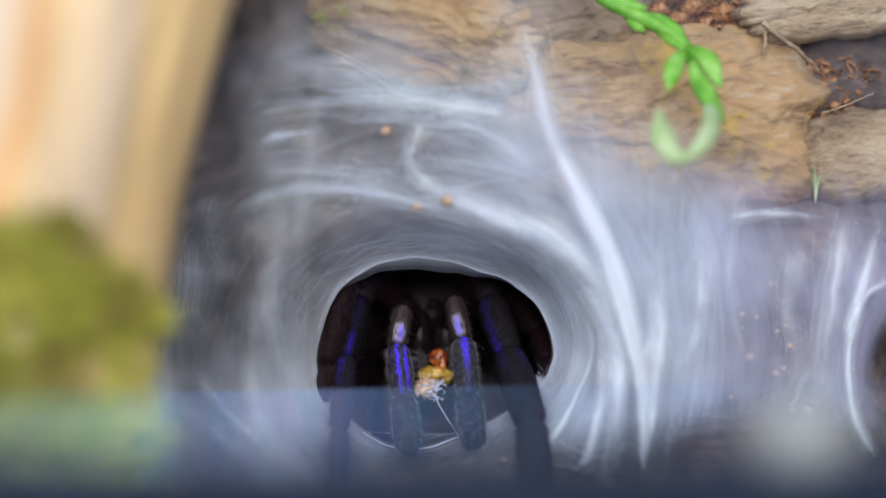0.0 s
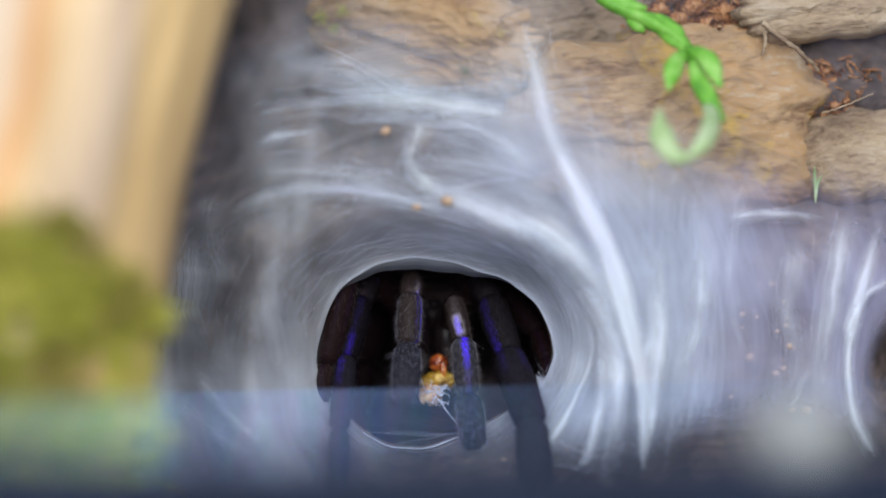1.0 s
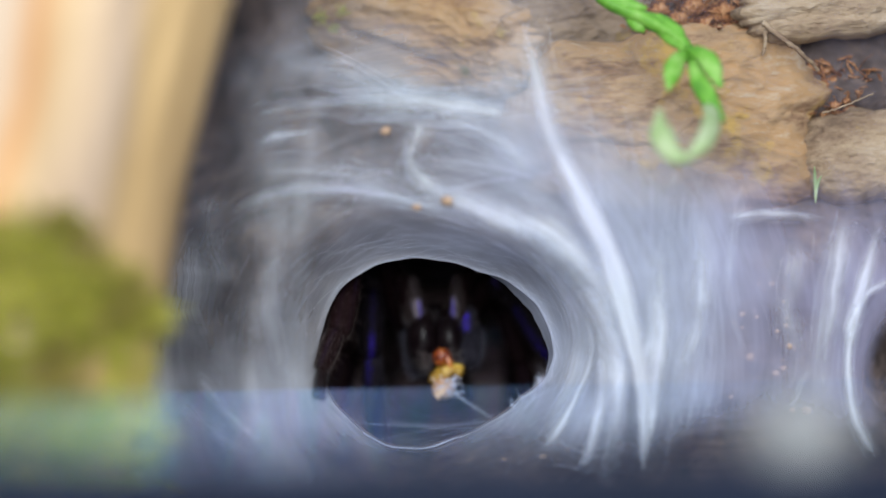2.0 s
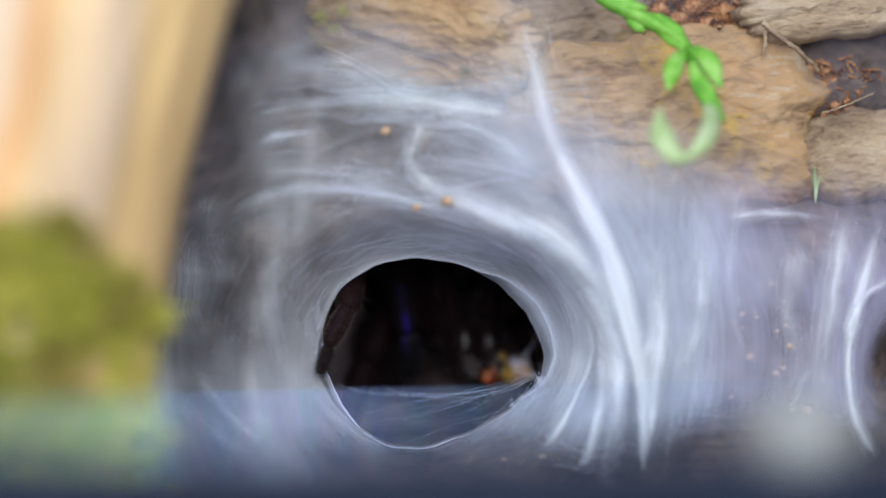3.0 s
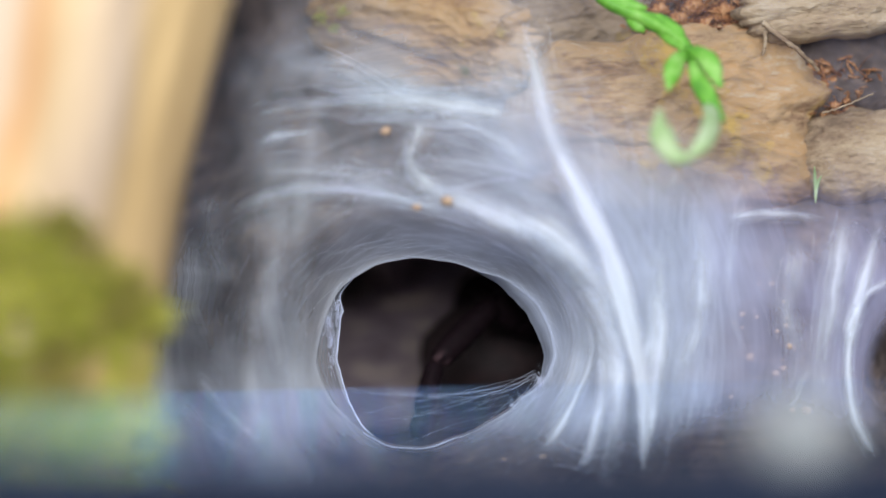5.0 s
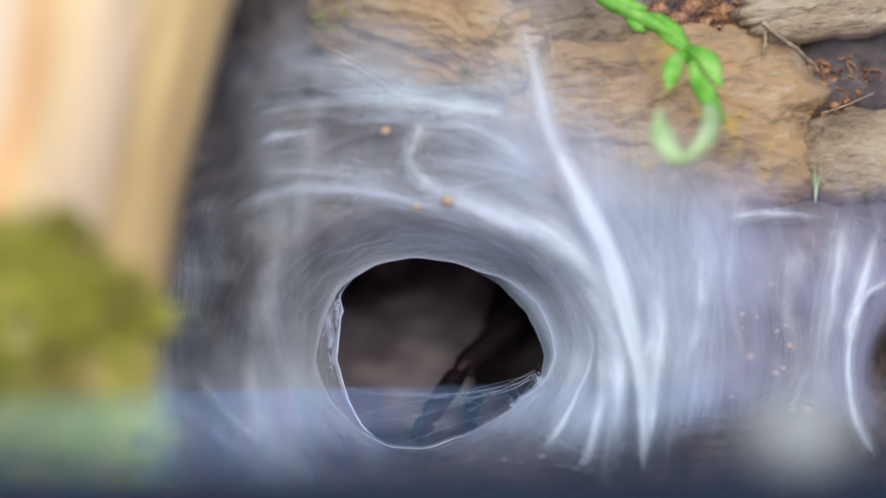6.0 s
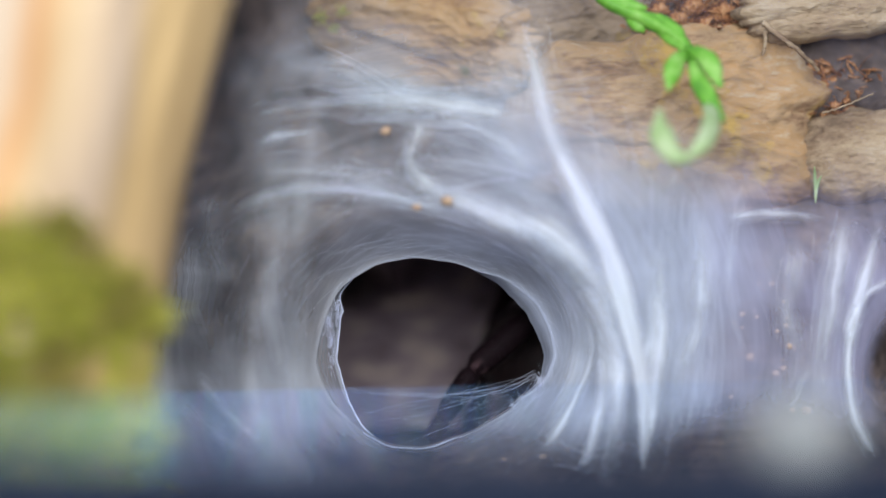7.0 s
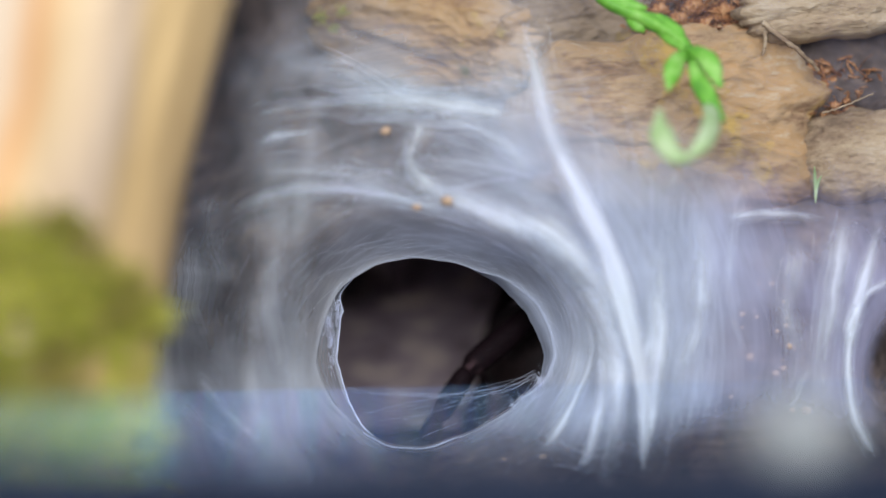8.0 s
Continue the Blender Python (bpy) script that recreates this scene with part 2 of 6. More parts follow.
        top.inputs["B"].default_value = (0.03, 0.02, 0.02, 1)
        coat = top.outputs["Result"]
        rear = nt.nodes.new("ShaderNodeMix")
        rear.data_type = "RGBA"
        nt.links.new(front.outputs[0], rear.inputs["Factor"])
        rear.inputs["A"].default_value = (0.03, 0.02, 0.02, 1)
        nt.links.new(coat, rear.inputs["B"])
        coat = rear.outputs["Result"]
    nt.links.new(coat, bsdf.inputs["Base Color"])
    bsdf.inputs["Roughness"].default_value = 0.6
    bsdf.inputs["Specular IOR Level"].default_value = 0.15 if blue > 0.5 else 0.04
    bp = node(nt, "ShaderNodeBump", Strength=0.4, Distance=0.0002)
    nt.links.new(spots.outputs[0], bp.inputs["Height"])
    nt.links.new(bp.outputs[0], bsdf.inputs["Normal"])
    return m


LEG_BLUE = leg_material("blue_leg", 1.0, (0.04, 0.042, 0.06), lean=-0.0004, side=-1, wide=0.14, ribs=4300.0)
# Dimmed copy of the leg coat: burrow shade painted in for deeper segments.
LEG_SHADED = leg_material("shaded_leg", 0.01, (0.016, 0.007, 0.008), (0.006, 0.003, 0.003))
LEG_PLAIN = leg_material("plain_leg", 0.0, (0.035, 0.035, 0.05))
LEG_BROWN = leg_material("brown_leg", 0.0, (0.013, 0.007, 0.009), (0.005, 0.003, 0.004))
# Pale patch at the joint: pinkish fuzz with the highlight painted in.
LEG_FUZZ_GLINT = leg_material("fuzzy_knee_glint", 0.4, (0.013, 0.007, 0.009), (0.005, 0.003, 0.004), fading=(-0.0166, -0.0150, 1.0, 0.0), tint=(0.17, 0.1, 0.11), wide=0.2)
LEG_BLUE_R = leg_material("blue_leg_inner", 1.0, (0.05, 0.05, 0.065), lean=-0.0008, fading=(-0.0065, -0.003, 0.1, 1.0), wide=0.03, ribs=2000.0)
KNEE_FADE = (-0.0056, -0.0042, 1.0, 0.0)
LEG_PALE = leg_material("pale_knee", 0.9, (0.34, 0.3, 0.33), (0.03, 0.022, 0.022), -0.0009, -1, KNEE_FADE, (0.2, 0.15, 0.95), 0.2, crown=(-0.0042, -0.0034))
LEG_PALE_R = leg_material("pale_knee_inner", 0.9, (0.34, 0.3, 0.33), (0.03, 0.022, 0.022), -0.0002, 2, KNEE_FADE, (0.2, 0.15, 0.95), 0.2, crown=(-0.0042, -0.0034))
LEG_KNEE = leg_material("dark_knee", 0.4, (0.022, 0.016, 0.022), (0.006, 0.005, 0.006), fading=(-0.003, -0.001, 0.0, 1.0), tint=(0.3, 0.2, 0.9))


def silk_shader(nt, colour, left_tint=None):
    d = node(nt, "ShaderNodeBsdfDiffuse")
    t = node(nt, "ShaderNodeBsdfTranslucent")
    tc = nt.nodes.new("ShaderNodeTexCoord")
    tone = node(nt, "ShaderNodeTexNoise", Scale=45.0, Detail=2.0)
    nt.links.new(tc.outputs["Object"], tone.inputs["Vector"])
    r, g, b = colour
    shade = ramp(nt, tone.outputs[0], [(0.36, (r * 0.985, g * 1.005, b * 0.99)), (0.5, colour), (0.64, (r * 1.005, g * 0.993, b * 1.015))])
    if left_tint:
        # browner towards the log; violet at the right paints in scattered light
        sep = nt.nodes.new("ShaderNodeSeparateXYZ")
        nt.links.new(tc.outputs["Object"], sep.inputs[0])
        along_x = node(nt, "ShaderNodeMapRange")
        along_x.inputs["From Min"].default_value = -0.02
        along_x.inputs["From Max"].default_value = 0.06
        nt.links.new(sep.outputs[0], along_x.inputs["Value"])
        shade = ramp(nt, along_x.outputs[0], [(0.0, left_tint), (0.5, colour), (0.75, colour), (1.0, (r * 1.03, g * 0.94, b * 1.1))])
    nt.links.new(shade, d.inputs["Color"])
    nt.links.new(shade, t.inputs["Color"])
    mix = node(nt, "ShaderNodeMixShader", Fac=0.4)
    nt.links.new(d.outputs[0], mix.inputs[1])
    nt.links.new(t.outputs[0], mix.inputs[2])
    return mix.outputs[0]


def silk_sheet_material():
    """Felted silk: dense where spun thick, thinning to fibres that show the soil."""
    m, nt, bsdf, out = material("silk_sheet")
    nt.nodes.remove(bsdf)
    uv = nt.nodes.new("ShaderNodeUVMap")
    uv.uv_map = "flow"
    cover = nt.nodes.new("ShaderNodeAttribute")
    cover.attribute_name = "cover"

    def streak(sx, sy, scale):
        mp = nt.nodes.new("ShaderNodeMapping")
        mp.inputs["Scale"].default_value = (sx, sy, 1)
        nt.links.new(uv.outputs[0], mp.inputs[0])
        n = node(nt, "ShaderNodeTexNoise", Scale=scale, Detail=5.0, Roughness=0.6, Distortion=0.4)
        nt.links.new(mp.outputs[0], n.inputs["Vector"])
        return n.outputs[0]

    round_fibres = streak(1.0, 7.0, 3.0)
    drape = nt.nodes.new("ShaderNodeUVMap")
    drape.uv_map = "drape"
    hang = nt.nodes.new("ShaderNodeMapping")
    hang.inputs["Scale"].default_value = (14, 60, 1)
    nt.links.new(drape.outputs[0], hang.inputs[0])
    hung = node(nt, "ShaderNodeTexNoise", Scale=1.0, Detail=3.0, Roughness=0.5, Distortion=0.9)
    nt.links.new(hang.outputs[0], hung.inputs["Vector"])
    out_fibres = hung.outputs[0]
    tc = nt.nodes.new("ShaderNodeTexCoord")
    patch = node(nt, "ShaderNodeTexNoise", Scale=60.0, Detail=4.0)
    nt.links.new(tc.outputs["Object"], patch.inputs["Vector"])
    a = node(nt, "ShaderNodeMath")
    a.operation = "MULTIPLY_ADD"
    a.inputs[1].default_value = 0.22
    nt.links.new(out_fibres, a.inputs[0])
    nt.links.new(round_fibres, a.inputs[2])
    b = node(nt, "ShaderNodeMath")
    b.operation = "MULTIPLY_ADD"
    b.inputs[1].default_value = 1.6
    nt.links.new(patch.outputs[0], b.inputs[0])
    nt.links.new(a.outputs[0], b.inputs[2])
    # b is about 1.6 in the mean
    c = node(nt, "ShaderNodeMapRange")
    c.clamp = False
    c.inputs["From Min"].default_value = 1.15
    c.inputs["From Max"].default_value = 1.8
    c.inputs["To Min"].default_value = -0.13
    c.inputs["To Max"].default_value = 0.13
    nt.links.new(b.outputs[0], c.inputs["Value"])
    d = node(nt, "ShaderNodeMath")
    d.operation = "ADD"
    d.use_clamp = True
    nt.links.new(c.outputs[0], d.inputs[0])
    nt.links.new(cover.outputs["Fac"], d.inputs[1])
    e = node(nt, "ShaderNodeMath")
    e.operation = "MULTIPLY"
    nt.links.new(d.outputs[0], e.inputs[0])
    edge = node(nt, "ShaderNodeMapRange")
    edge.inputs["From Max"].default_value = 0.25
    nt.links.new(cover.outputs["Fac"], edge.inputs["Value"])
    nt.links.new(edge.outputs[0], e.inputs[1])
    clear = nt.nodes.new("ShaderNodeBsdfTransparent")
    mix = nt.nodes.new("ShaderNodeMixShader")
    nt.links.new(e.outputs[0], mix.inputs[0])
    nt.links.new(clear.outputs[0], mix.inputs[1])
    nt.links.new(silk_shader(nt, (0.605, 0.67, 0.82), (0.61, 0.64, 0.70)), mix.inputs[2])
    nt.links.new(mix.outputs[0], out.inputs[0])
    return m


def gauze_material():
    """Loose silk gauze, its fibres drawn along the band."""
    m, nt, bsdf, out = material("silk_gauze")
    nt.nodes.remove(bsdf)
    uv = nt.nodes.new("ShaderNodeUVMap")
    uv.uv_map = "flow"
    mp = nt.nodes.new("ShaderNodeMapping")
    mp.inputs["Scale"].default_value = (0.6, 3.2, 1)
    nt.links.new(uv.outputs[0], mp.inputs[0])
    n = node(nt, "ShaderNodeTexNoise", Scale=1.0, Detail=3.0, Roughness=0.5, Distortion=1.2)
    nt.links.new(mp.outputs[0], n.inputs["Vector"])
    cover = nt.nodes.new("ShaderNodeAttribute")
    cover.attribute_name = "cover"
    r = node(nt, "ShaderNodeMapRange")
    r.inputs["From Min"].default_value = 0.3
    r.inputs["From Max"].default_value = 0.7
    r.inputs["To Min"].default_value = 0.48
    r.inputs["To Max"].default_value = 1.1
    nt.links.new(n.outputs[0], r.inputs["Value"])
    a = node(nt, "ShaderNodeMath")
    a.operation = "MULTIPLY"
    a.use_clamp = True
    nt.links.new(cover.outputs["Fac"], a.inputs[0])
    nt.links.new(r.outputs[0], a.inputs[1])
    clear = nt.nodes.new("ShaderNodeBsdfTransparent")
    mix = nt.nodes.new("ShaderNodeMixShader")
    nt.links.new(a.outputs[0], mix.inputs[0])
    nt.links.new(clear.outputs[0], mix.inputs[1])
    nt.links.new(silk_shader(nt, (0.875, 0.925, 0.985)), mix.inputs[2])
    nt.links.new(mix.outputs[0], out.inputs[0])
    return m


def silk_strand_material():
    m, nt, bsdf, out = material("silk_strand")
    nt.nodes.remove(bsdf)
    nt.links.new(silk_shader(nt, (0.83, 0.88, 1.0)), out.inputs[0])
    return m


def pane_material(name, low, high, x0, x1, f0, f1, tints):
    """Nearly clear acrylic; a bluish diffuse layer paints in the haze of a reflection."""
    m, nt, bsdf, out = material(name)
    nt.nodes.remove(bsdf)
    clear = node(nt, "ShaderNodeBsdfTransparent", Color=(0.96, 0.98, 1, 1))
    haze = node(nt, "ShaderNodeBsdfDiffuse")
    haze_hues = node(nt, "ShaderNodeTexNoise", Scale=340.0, Detail=2.0)
    nt.links.new(stretched(nt, (1, 1, 0.16)), haze_hues.inputs["Vector"])
    nt.links.new(ramp(nt, haze_hues.outputs[0], list(zip((0.34, 0.42, 0.5, 0.58, 0.67), tints))), haze.inputs["Color"])
    tc = nt.nodes.new("ShaderNodeTexCoord")
    n = node(nt, "ShaderNodeTexNoise", Scale=25.0, Detail=2.0)
    nt.links.new(tc.outputs["Object"], n.inputs["Vector"])
    r = node(nt, "ShaderNodeMapRange")
    r.inputs["From Min"].default_value = 0.3
    r.inputs["From Max"].default_value = 0.7
    r.inputs["To Min"].default_value = low
    r.inputs["To Max"].default_value = high
    sep = nt.nodes.new("ShaderNodeSeparateXYZ")
    nt.links.new(tc.outputs["Object"], sep.inputs[0])
    haze_fade = node(nt, "ShaderNodeMapRange")
    haze_fade.inputs["From Min"].default_value = x0
    haze_fade.inputs["From Max"].default_value = x1
    haze_fade.inputs["To Min"].default_value = f0
    haze_fade.inputs["To Max"].default_value = f1
    nt.links.new(sep.outputs[0], haze_fade.inputs["Value"])
    haze_amount = node(nt, "ShaderNodeMath")
    haze_amount.operation = "MULTIPLY"
    nt.links.new(r.outputs[0], haze_amount.inputs[0])
    nt.links.new(haze_fade.outputs[0], haze_amount.inputs[1])
    nt.links.new(n.outputs[0], r.inputs["Value"])
    mix = nt.nodes.new("ShaderNodeMixShader")
    nt.links.new(haze_amount.outputs[0], mix.inputs[0])
    nt.links.new(clear.outputs[0], mix.inputs[1])
    nt.links.new(haze.outputs[0], mix.inputs[2])
    nt.links.new(mix.outputs[0], out.inputs[0])
    return m


SILK = silk_sheet_material()
GAUZE = gauze_material()
STRAND = silk_strand_material()
PANE = pane_material("hazed_acrylic", 0.02, 0.045, -0.03, 0.022, 3.0, 0.45, [(0.26, 0.42, 0.98), (0.3, 0.6, 0.86), (0.34, 0.5, 0.96), (0.48, 0.46, 0.94), (0.4, 0.58, 0.8)])
CORNER_PANE = pane_material("hazed_corner_acrylic", 0.075, 0.13, -0.058, -0.036, 0.6, 0.9, [(0.26, 0.5, 0.6), (0.24, 0.62, 0.42), (0.3, 0.52, 0.7), (0.24, 0.64, 0.38), (0.44, 0.48, 0.8)])


# ---- building helpers ----
def mesh_object(name, verts, faces, mats, smooth=True):
    me = bpy.data.meshes.new(name)
    me.from_pydata([tuple(v) for v in verts], [], [tuple(f) for f in faces])
    for mm in mats if isinstance(mats, (list, tuple)) else [mats]:
        me.materials.append(mm)
    if smooth:
        me.polygons.foreach_set("use_smooth", [True] * len(me.polygons))
    me.update()
    return new(name, me)


def part(name, verts, faces, mats, parent, label="", smooth=True):
    ob = mesh_object(name, verts, faces, mats, smooth)
    ob.parent = parent
    return tagged(ob, label=label)


def empty(name, at=(0, 0, 0)):
    ob = new(name)
    ob.empty_display_size = 0.005
    ob.location = at
    return ob


def grid_faces(rows, cols, wrap=False):
    faces = []
    for i in range(rows - 1):
        for j in range(cols if wrap else cols - 1):
            k = (j + 1) % cols
            faces.append((i * cols + j, i * cols + k, (i + 1) * cols + k, (i + 1) * cols + j))
    return faces


def turb(p, scale, octaves=4):
    return noise.fractal(Vector(p) * scale, 0.9, 2.0, octaves)


def curve_points(points, n):
    """Catmull-Rom curve through points, n samples."""
    p = np.array(points, float)
    p = np.vstack([2 * p[0] - p[1], p, 2 * p[-1] - p[-2]])
    u = np.linspace(0, len(p) - 3 - 1e-6, n)
    i = u.astype(int)
    f = (u - i)[:, None]
    a, b, c, d = p[i], p[i + 1], p[i + 2], p[i + 3]
    return 0.5 * (2 * b + (c - a) * f + (2 * a - 5 * b + 4 * c - d) * f ** 2 + (3 * b - a - 3 * c + d) * f ** 3)


def tubes(paths, radii, sides=3):
    """Thin tubes along paths of shape (strands, samples, 3); radii of shape (strands, samples)."""
    s, k, _ = paths.shape
    tan = np.gradient(paths, axis=1)
    tan /= np.linalg.norm(tan, axis=2, keepdims=True) + 1e-12
    ref = np.where(np.abs(tan[..., 1:2]) > 0.9, np.array([1.0, 0, 0]), np.array([0, 1.0, 0]))
    n1 = np.cross(tan, ref)
    n1 /= np.linalg.norm(n1, axis=2, keepdims=True) + 1e-12
    n2 = np.cross(tan, n1)
    ang = np.arange(sides) * 2 * math.pi / sides + 0.4
    ring = n1[:, :, None, :] * np.cos(ang)[None, None, :, None] + n2[:, :, None, :] * np.sin(ang)[None, None, :, None]
    v = paths[:, :, None, :] + ring * radii[:, :, None, None]
    base = (np.arange(s)[:, None, None] * k + np.arange(k - 1)[None, :, None]) * sides
    j = np.arange(sides)[None, None, :]
    j2 = (j + 1) % sides
    f = np.stack([base + j, base + j2, base + sides + j2, base + sides + j], axis=-1).reshape(-1, 4)
    return v.reshape(-1, 3), f


def lathe_ring(profile, sides):
    """Vertices of a tube hanging along -z from (distance, radius) pairs, closed at both ends."""
    verts = []
    for d, r in profile:
        for j in range(sides):
            a = 2 * math.pi * j / sides
            verts.append((r * math.cos(a), r * math.sin(a), -d))
    faces = grid_faces(len(profile), sides, True)
    faces.append(tuple(range(sides))[::-1])
    faces.append(tuple((len(profile) - 1) * sides + j for j in range(sides)))
    return verts, faces


def blob(centre, radii, seed, rough=0.15, scale=2.0, rings=14, sides=20):
    """An uneven rounded lump."""
    verts = []
    for i in range(rings + 1):
        th = math.pi * (0.02 + 0.96 * i / rings)
        for j in range(sides):
            ph = 2 * math.pi * j / sides
            d = Vector((math.sin(th) * math.cos(ph), math.sin(th) * math.sin(ph), math.cos(th)))
            k = 1 + rough * turb(d * scale + Vector((seed, seed * 0.7, 3.1)), 1.0)
            verts.append((centre[0] + d.x * radii[0] * k, centre[1] + d.y * radii[1] * k, centre[2] + d.z * radii[2] * k))
    faces = grid_faces(rings + 1, sides, True)
    faces.append(tuple(range(sides)))
    faces.append(tuple(rings * sides + j for j in range(sides))[::-1])
    return verts, [f[::-1] for f in faces]


# ---- bank ----
CX, CZ = -0.0012, -0.0187
# the burrow mouth: degrees round its middle, and how far off the rim lies there, in millimetres
MOUTH = [(0, 20.8), (8, 20.6), (23, 20.0), (43, 18.3), (64, 16.4), (88, 16.6), (108, 17.8), (128, 19.3), (147, 20.6), (166, 20.6),
         (184, 21.3), (204, 20.2), (218, 19.2), (240, 18.5), (257, 17.2), (282, 15.3), (306, 15.2), (331, 16.7), (350, 20.0)]


def rim(a):
    d = math.degrees(a) % 360
    for (a0, r0), (a1, r1) in zip(MOUTH, MOUTH[1:] + [(360, MOUTH[0][1])]):
        if a0 <= d <= a1:
            f = (d - a0) / (a1 - a0)
            f = 0.5 * f + 0.5 * f * f * (3 - 2 * f)
            return (r0 + (r1 - r0) * f) / 1000
    return 0.02


def from_mouth(x, z):
    """Distance from the burrow's middle, 1 on the rim."""
    return math.hypot(x - CX, z - CZ) / rim(math.atan2(z - CZ, x - CX))


def ease(t):
    t = min(1.0, max(0.0, t))
    return t * t * (3 - 2 * t)


def bank(x, z):
    """How far back the silk surface of the bank lies at x, z: a funnel round the burrow in a bank that leans back."""
    front = 0.016 - 0.009 * ease((x - 0.02) / 0.03)
    y = -front * ease((from_mouth(x, z) - 1.0) / 0.6)
    y += (front - 0.003) * ease((z - 0.012) / 0.032) + 0.2 * max(0.0, z - 0.03)
    y -= 0.5 * max(0.0, -0.04 - z)
    y += 0.022 * ease((-0.03 - x) / 0.02)
    return y


def soil_depth(x, z):
    """The soil lies behind the silk, further where the bark slabs sit."""
    hollow = ease(1 - math.hypot((x - 0.079) / 0.006, (z + 0.021) / 0.012))
    return bank(x, z) + 0.007 + (0.03 - 0.02 * ease((x - 0.056) / 0.006) * ease((z - 0.020) / 0.006)) * ease((z - 0.0) / 0.02) + 0.02 * hollow


ANGLES = 180


def outline(a):
    """From the burrow's rim to the edge of the bank in the direction a."""
    dx, dz = math.cos(a), math.sin(a)
    reach = min(0.19 / max(abs(dx), 1e-6), (0.13 if dz > 0 else 0.036) / max(abs(dz), 1e-6))
    return dx, dz, max(reach, 0.033)


def bank_points(a, s):
    dx, dz, reach = outline(a)
    edge = rim(a)
    d = edge + (reach - edge) * s
    return CX + dx * d, CZ + dz * d


def soil_bank():
    verts = []
    rows = 70
    for i in range(rows):
        s = (i / (rows - 1)) ** 1.6
        for j in range(ANGLES):
            x, z = bank_points(2 * math.pi * j / ANGLES - math.pi / 2, s)
            fade = ease(s / 0.1)
            y = soil_depth(x, z) + fade * (0.0018 * turb((x, z, 0.3), 110) + 0.002 * turb((x, z, 2.3), 30))
            verts.append((x, y, z))
    ob = mesh_object("ground_bank", verts, grid_faces(rows, ANGLES, True), SOIL)
    tagged(ob, "dark crumbly soil bank behind the silk web", "soil", kind="structure")


def burrow():
    verts = []
    prof = [(0.003, 1.03, 1.03, 0), (0.008, 1.06, 1.08, 0), (0.014, 1.25, 1.15, 0.002), (0.022, 1.75, 1.3, 0.006), (0.035, 2.5, 1.5, 0.014),
            (0.05, 2.8, 1.55, 0.018), (0.065, 2.7, 1.5, 0.018), (0.078, 2.2, 1.25, 0.016), (0.085, 1.3, 0.8, 0.014), (0.088, 0.1, 0.1, 0.012)]
    rows = curve_points([(*p,) for p in prof], 110)
    sides = 200
    for y, kx, kz, cx in rows:
        for j in range(sides):
            a = 2 * math.pi * j / sides
            n = 1 + 0.05 * turb((math.cos(a) * 2, math.sin(a) * 2, y * 60), 1.5)
            fade = ease((y - 0.003) / 0.01)
            n = 1 + (n - 1) * fade
            edge = rim(a) * (1 - ease(y / 0.03)) + 0.0195 * ease(y / 0.03)
            zz = math.sin(a) * edge * kz * n
            x, z = CX + cx + math.cos(a) * edge * kx * n, CZ + max(zz, -0.0195)
            side = ease(3.5 * (1.25 - math.hypot((x / (0.4 + y) + 0.0385) / 0.0125, (z / (0.4 + y) + 0.0170) / 0.0085))) * ease((y - 0.015) / 0.01)
            verts.append((x - 0.02 * side, y + 0.05 * side, z + 0.004 * side))
    ob = mesh_object("burrow_wall", verts, grid_faces(len(rows), sides, True), CHAMBER)
    tagged(ob, "earthen burrow chamber of brown packed soil", "burrow", kind="structure")


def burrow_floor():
    """Added soil sheet on the bottom of the chamber; its dark colour paints in shade."""
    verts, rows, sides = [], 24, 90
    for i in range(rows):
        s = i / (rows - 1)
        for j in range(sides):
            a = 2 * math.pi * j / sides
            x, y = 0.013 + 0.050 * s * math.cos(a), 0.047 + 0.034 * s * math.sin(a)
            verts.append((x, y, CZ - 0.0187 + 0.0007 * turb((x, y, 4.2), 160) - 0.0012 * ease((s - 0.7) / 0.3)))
    ob = mesh_object("burrow_floor", verts, [f[::-1] for f in grid_faces(rows, sides, True)], SHADED_SOIL)
    tagged(ob, "loose soil on the burrow floor, shade put into its dark colour", "soil", kind="structure")


soil_bank()
burrow()
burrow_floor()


def plain_sheet(name, corners, mat, thick, label, category):
    """A slab between four corners, thick along its normal."""
    c = [Vector(p) for p in corners]
    n = (c[1] - c[0]).cross(c[2] - c[0]).normalized() * thick
    verts = c + [p - n for p in c]
    faces = [(0, 1, 2, 3), (7, 6, 5, 4), (0, 4, 5, 1), (1, 5, 6, 2), (2, 6, 7, 3), (3, 7, 4, 0)]
    return tagged(mesh_object(name, verts, faces, mat, False), label, category, kind="structure")


def soil_floor():
    verts, nx, ny = [], 60, 50
    for i in range(ny):
        for j in range(nx):
            x, y = -0.2 + 0.4 * j / (nx - 1), 0.02 - 0.2 * i / (ny - 1)
            verts.append((x, y, -0.0515 + 0.0012 * turb((x, y, 0.5), 90)))
    tagged(mesh_object("ground", verts, [f[::-1] for f in grid_faces(ny, nx)], SOIL), "flat dark soil before the burrow", "soil", kind="structure")


soil_floor()
plain_sheet("floor_table", [(-0.7, -0.62, -0.0665), (0.7, -0.62, -0.0665), (0.7, 0.4, -0.0665), (-0.7, 0.4, -0.0665)], TABLE, 0.03, "dark wooden table top under the enclosure", "table")
plain_sheet("floor", [(-0.21, -0.185, -0.06), (0.21, -0.185, -0.06), (0.21, 0.14, -0.06), (-0.21, 0.14, -0.06)], WALL, 0.006, "grey plastic floor of the enclosure", "floor")
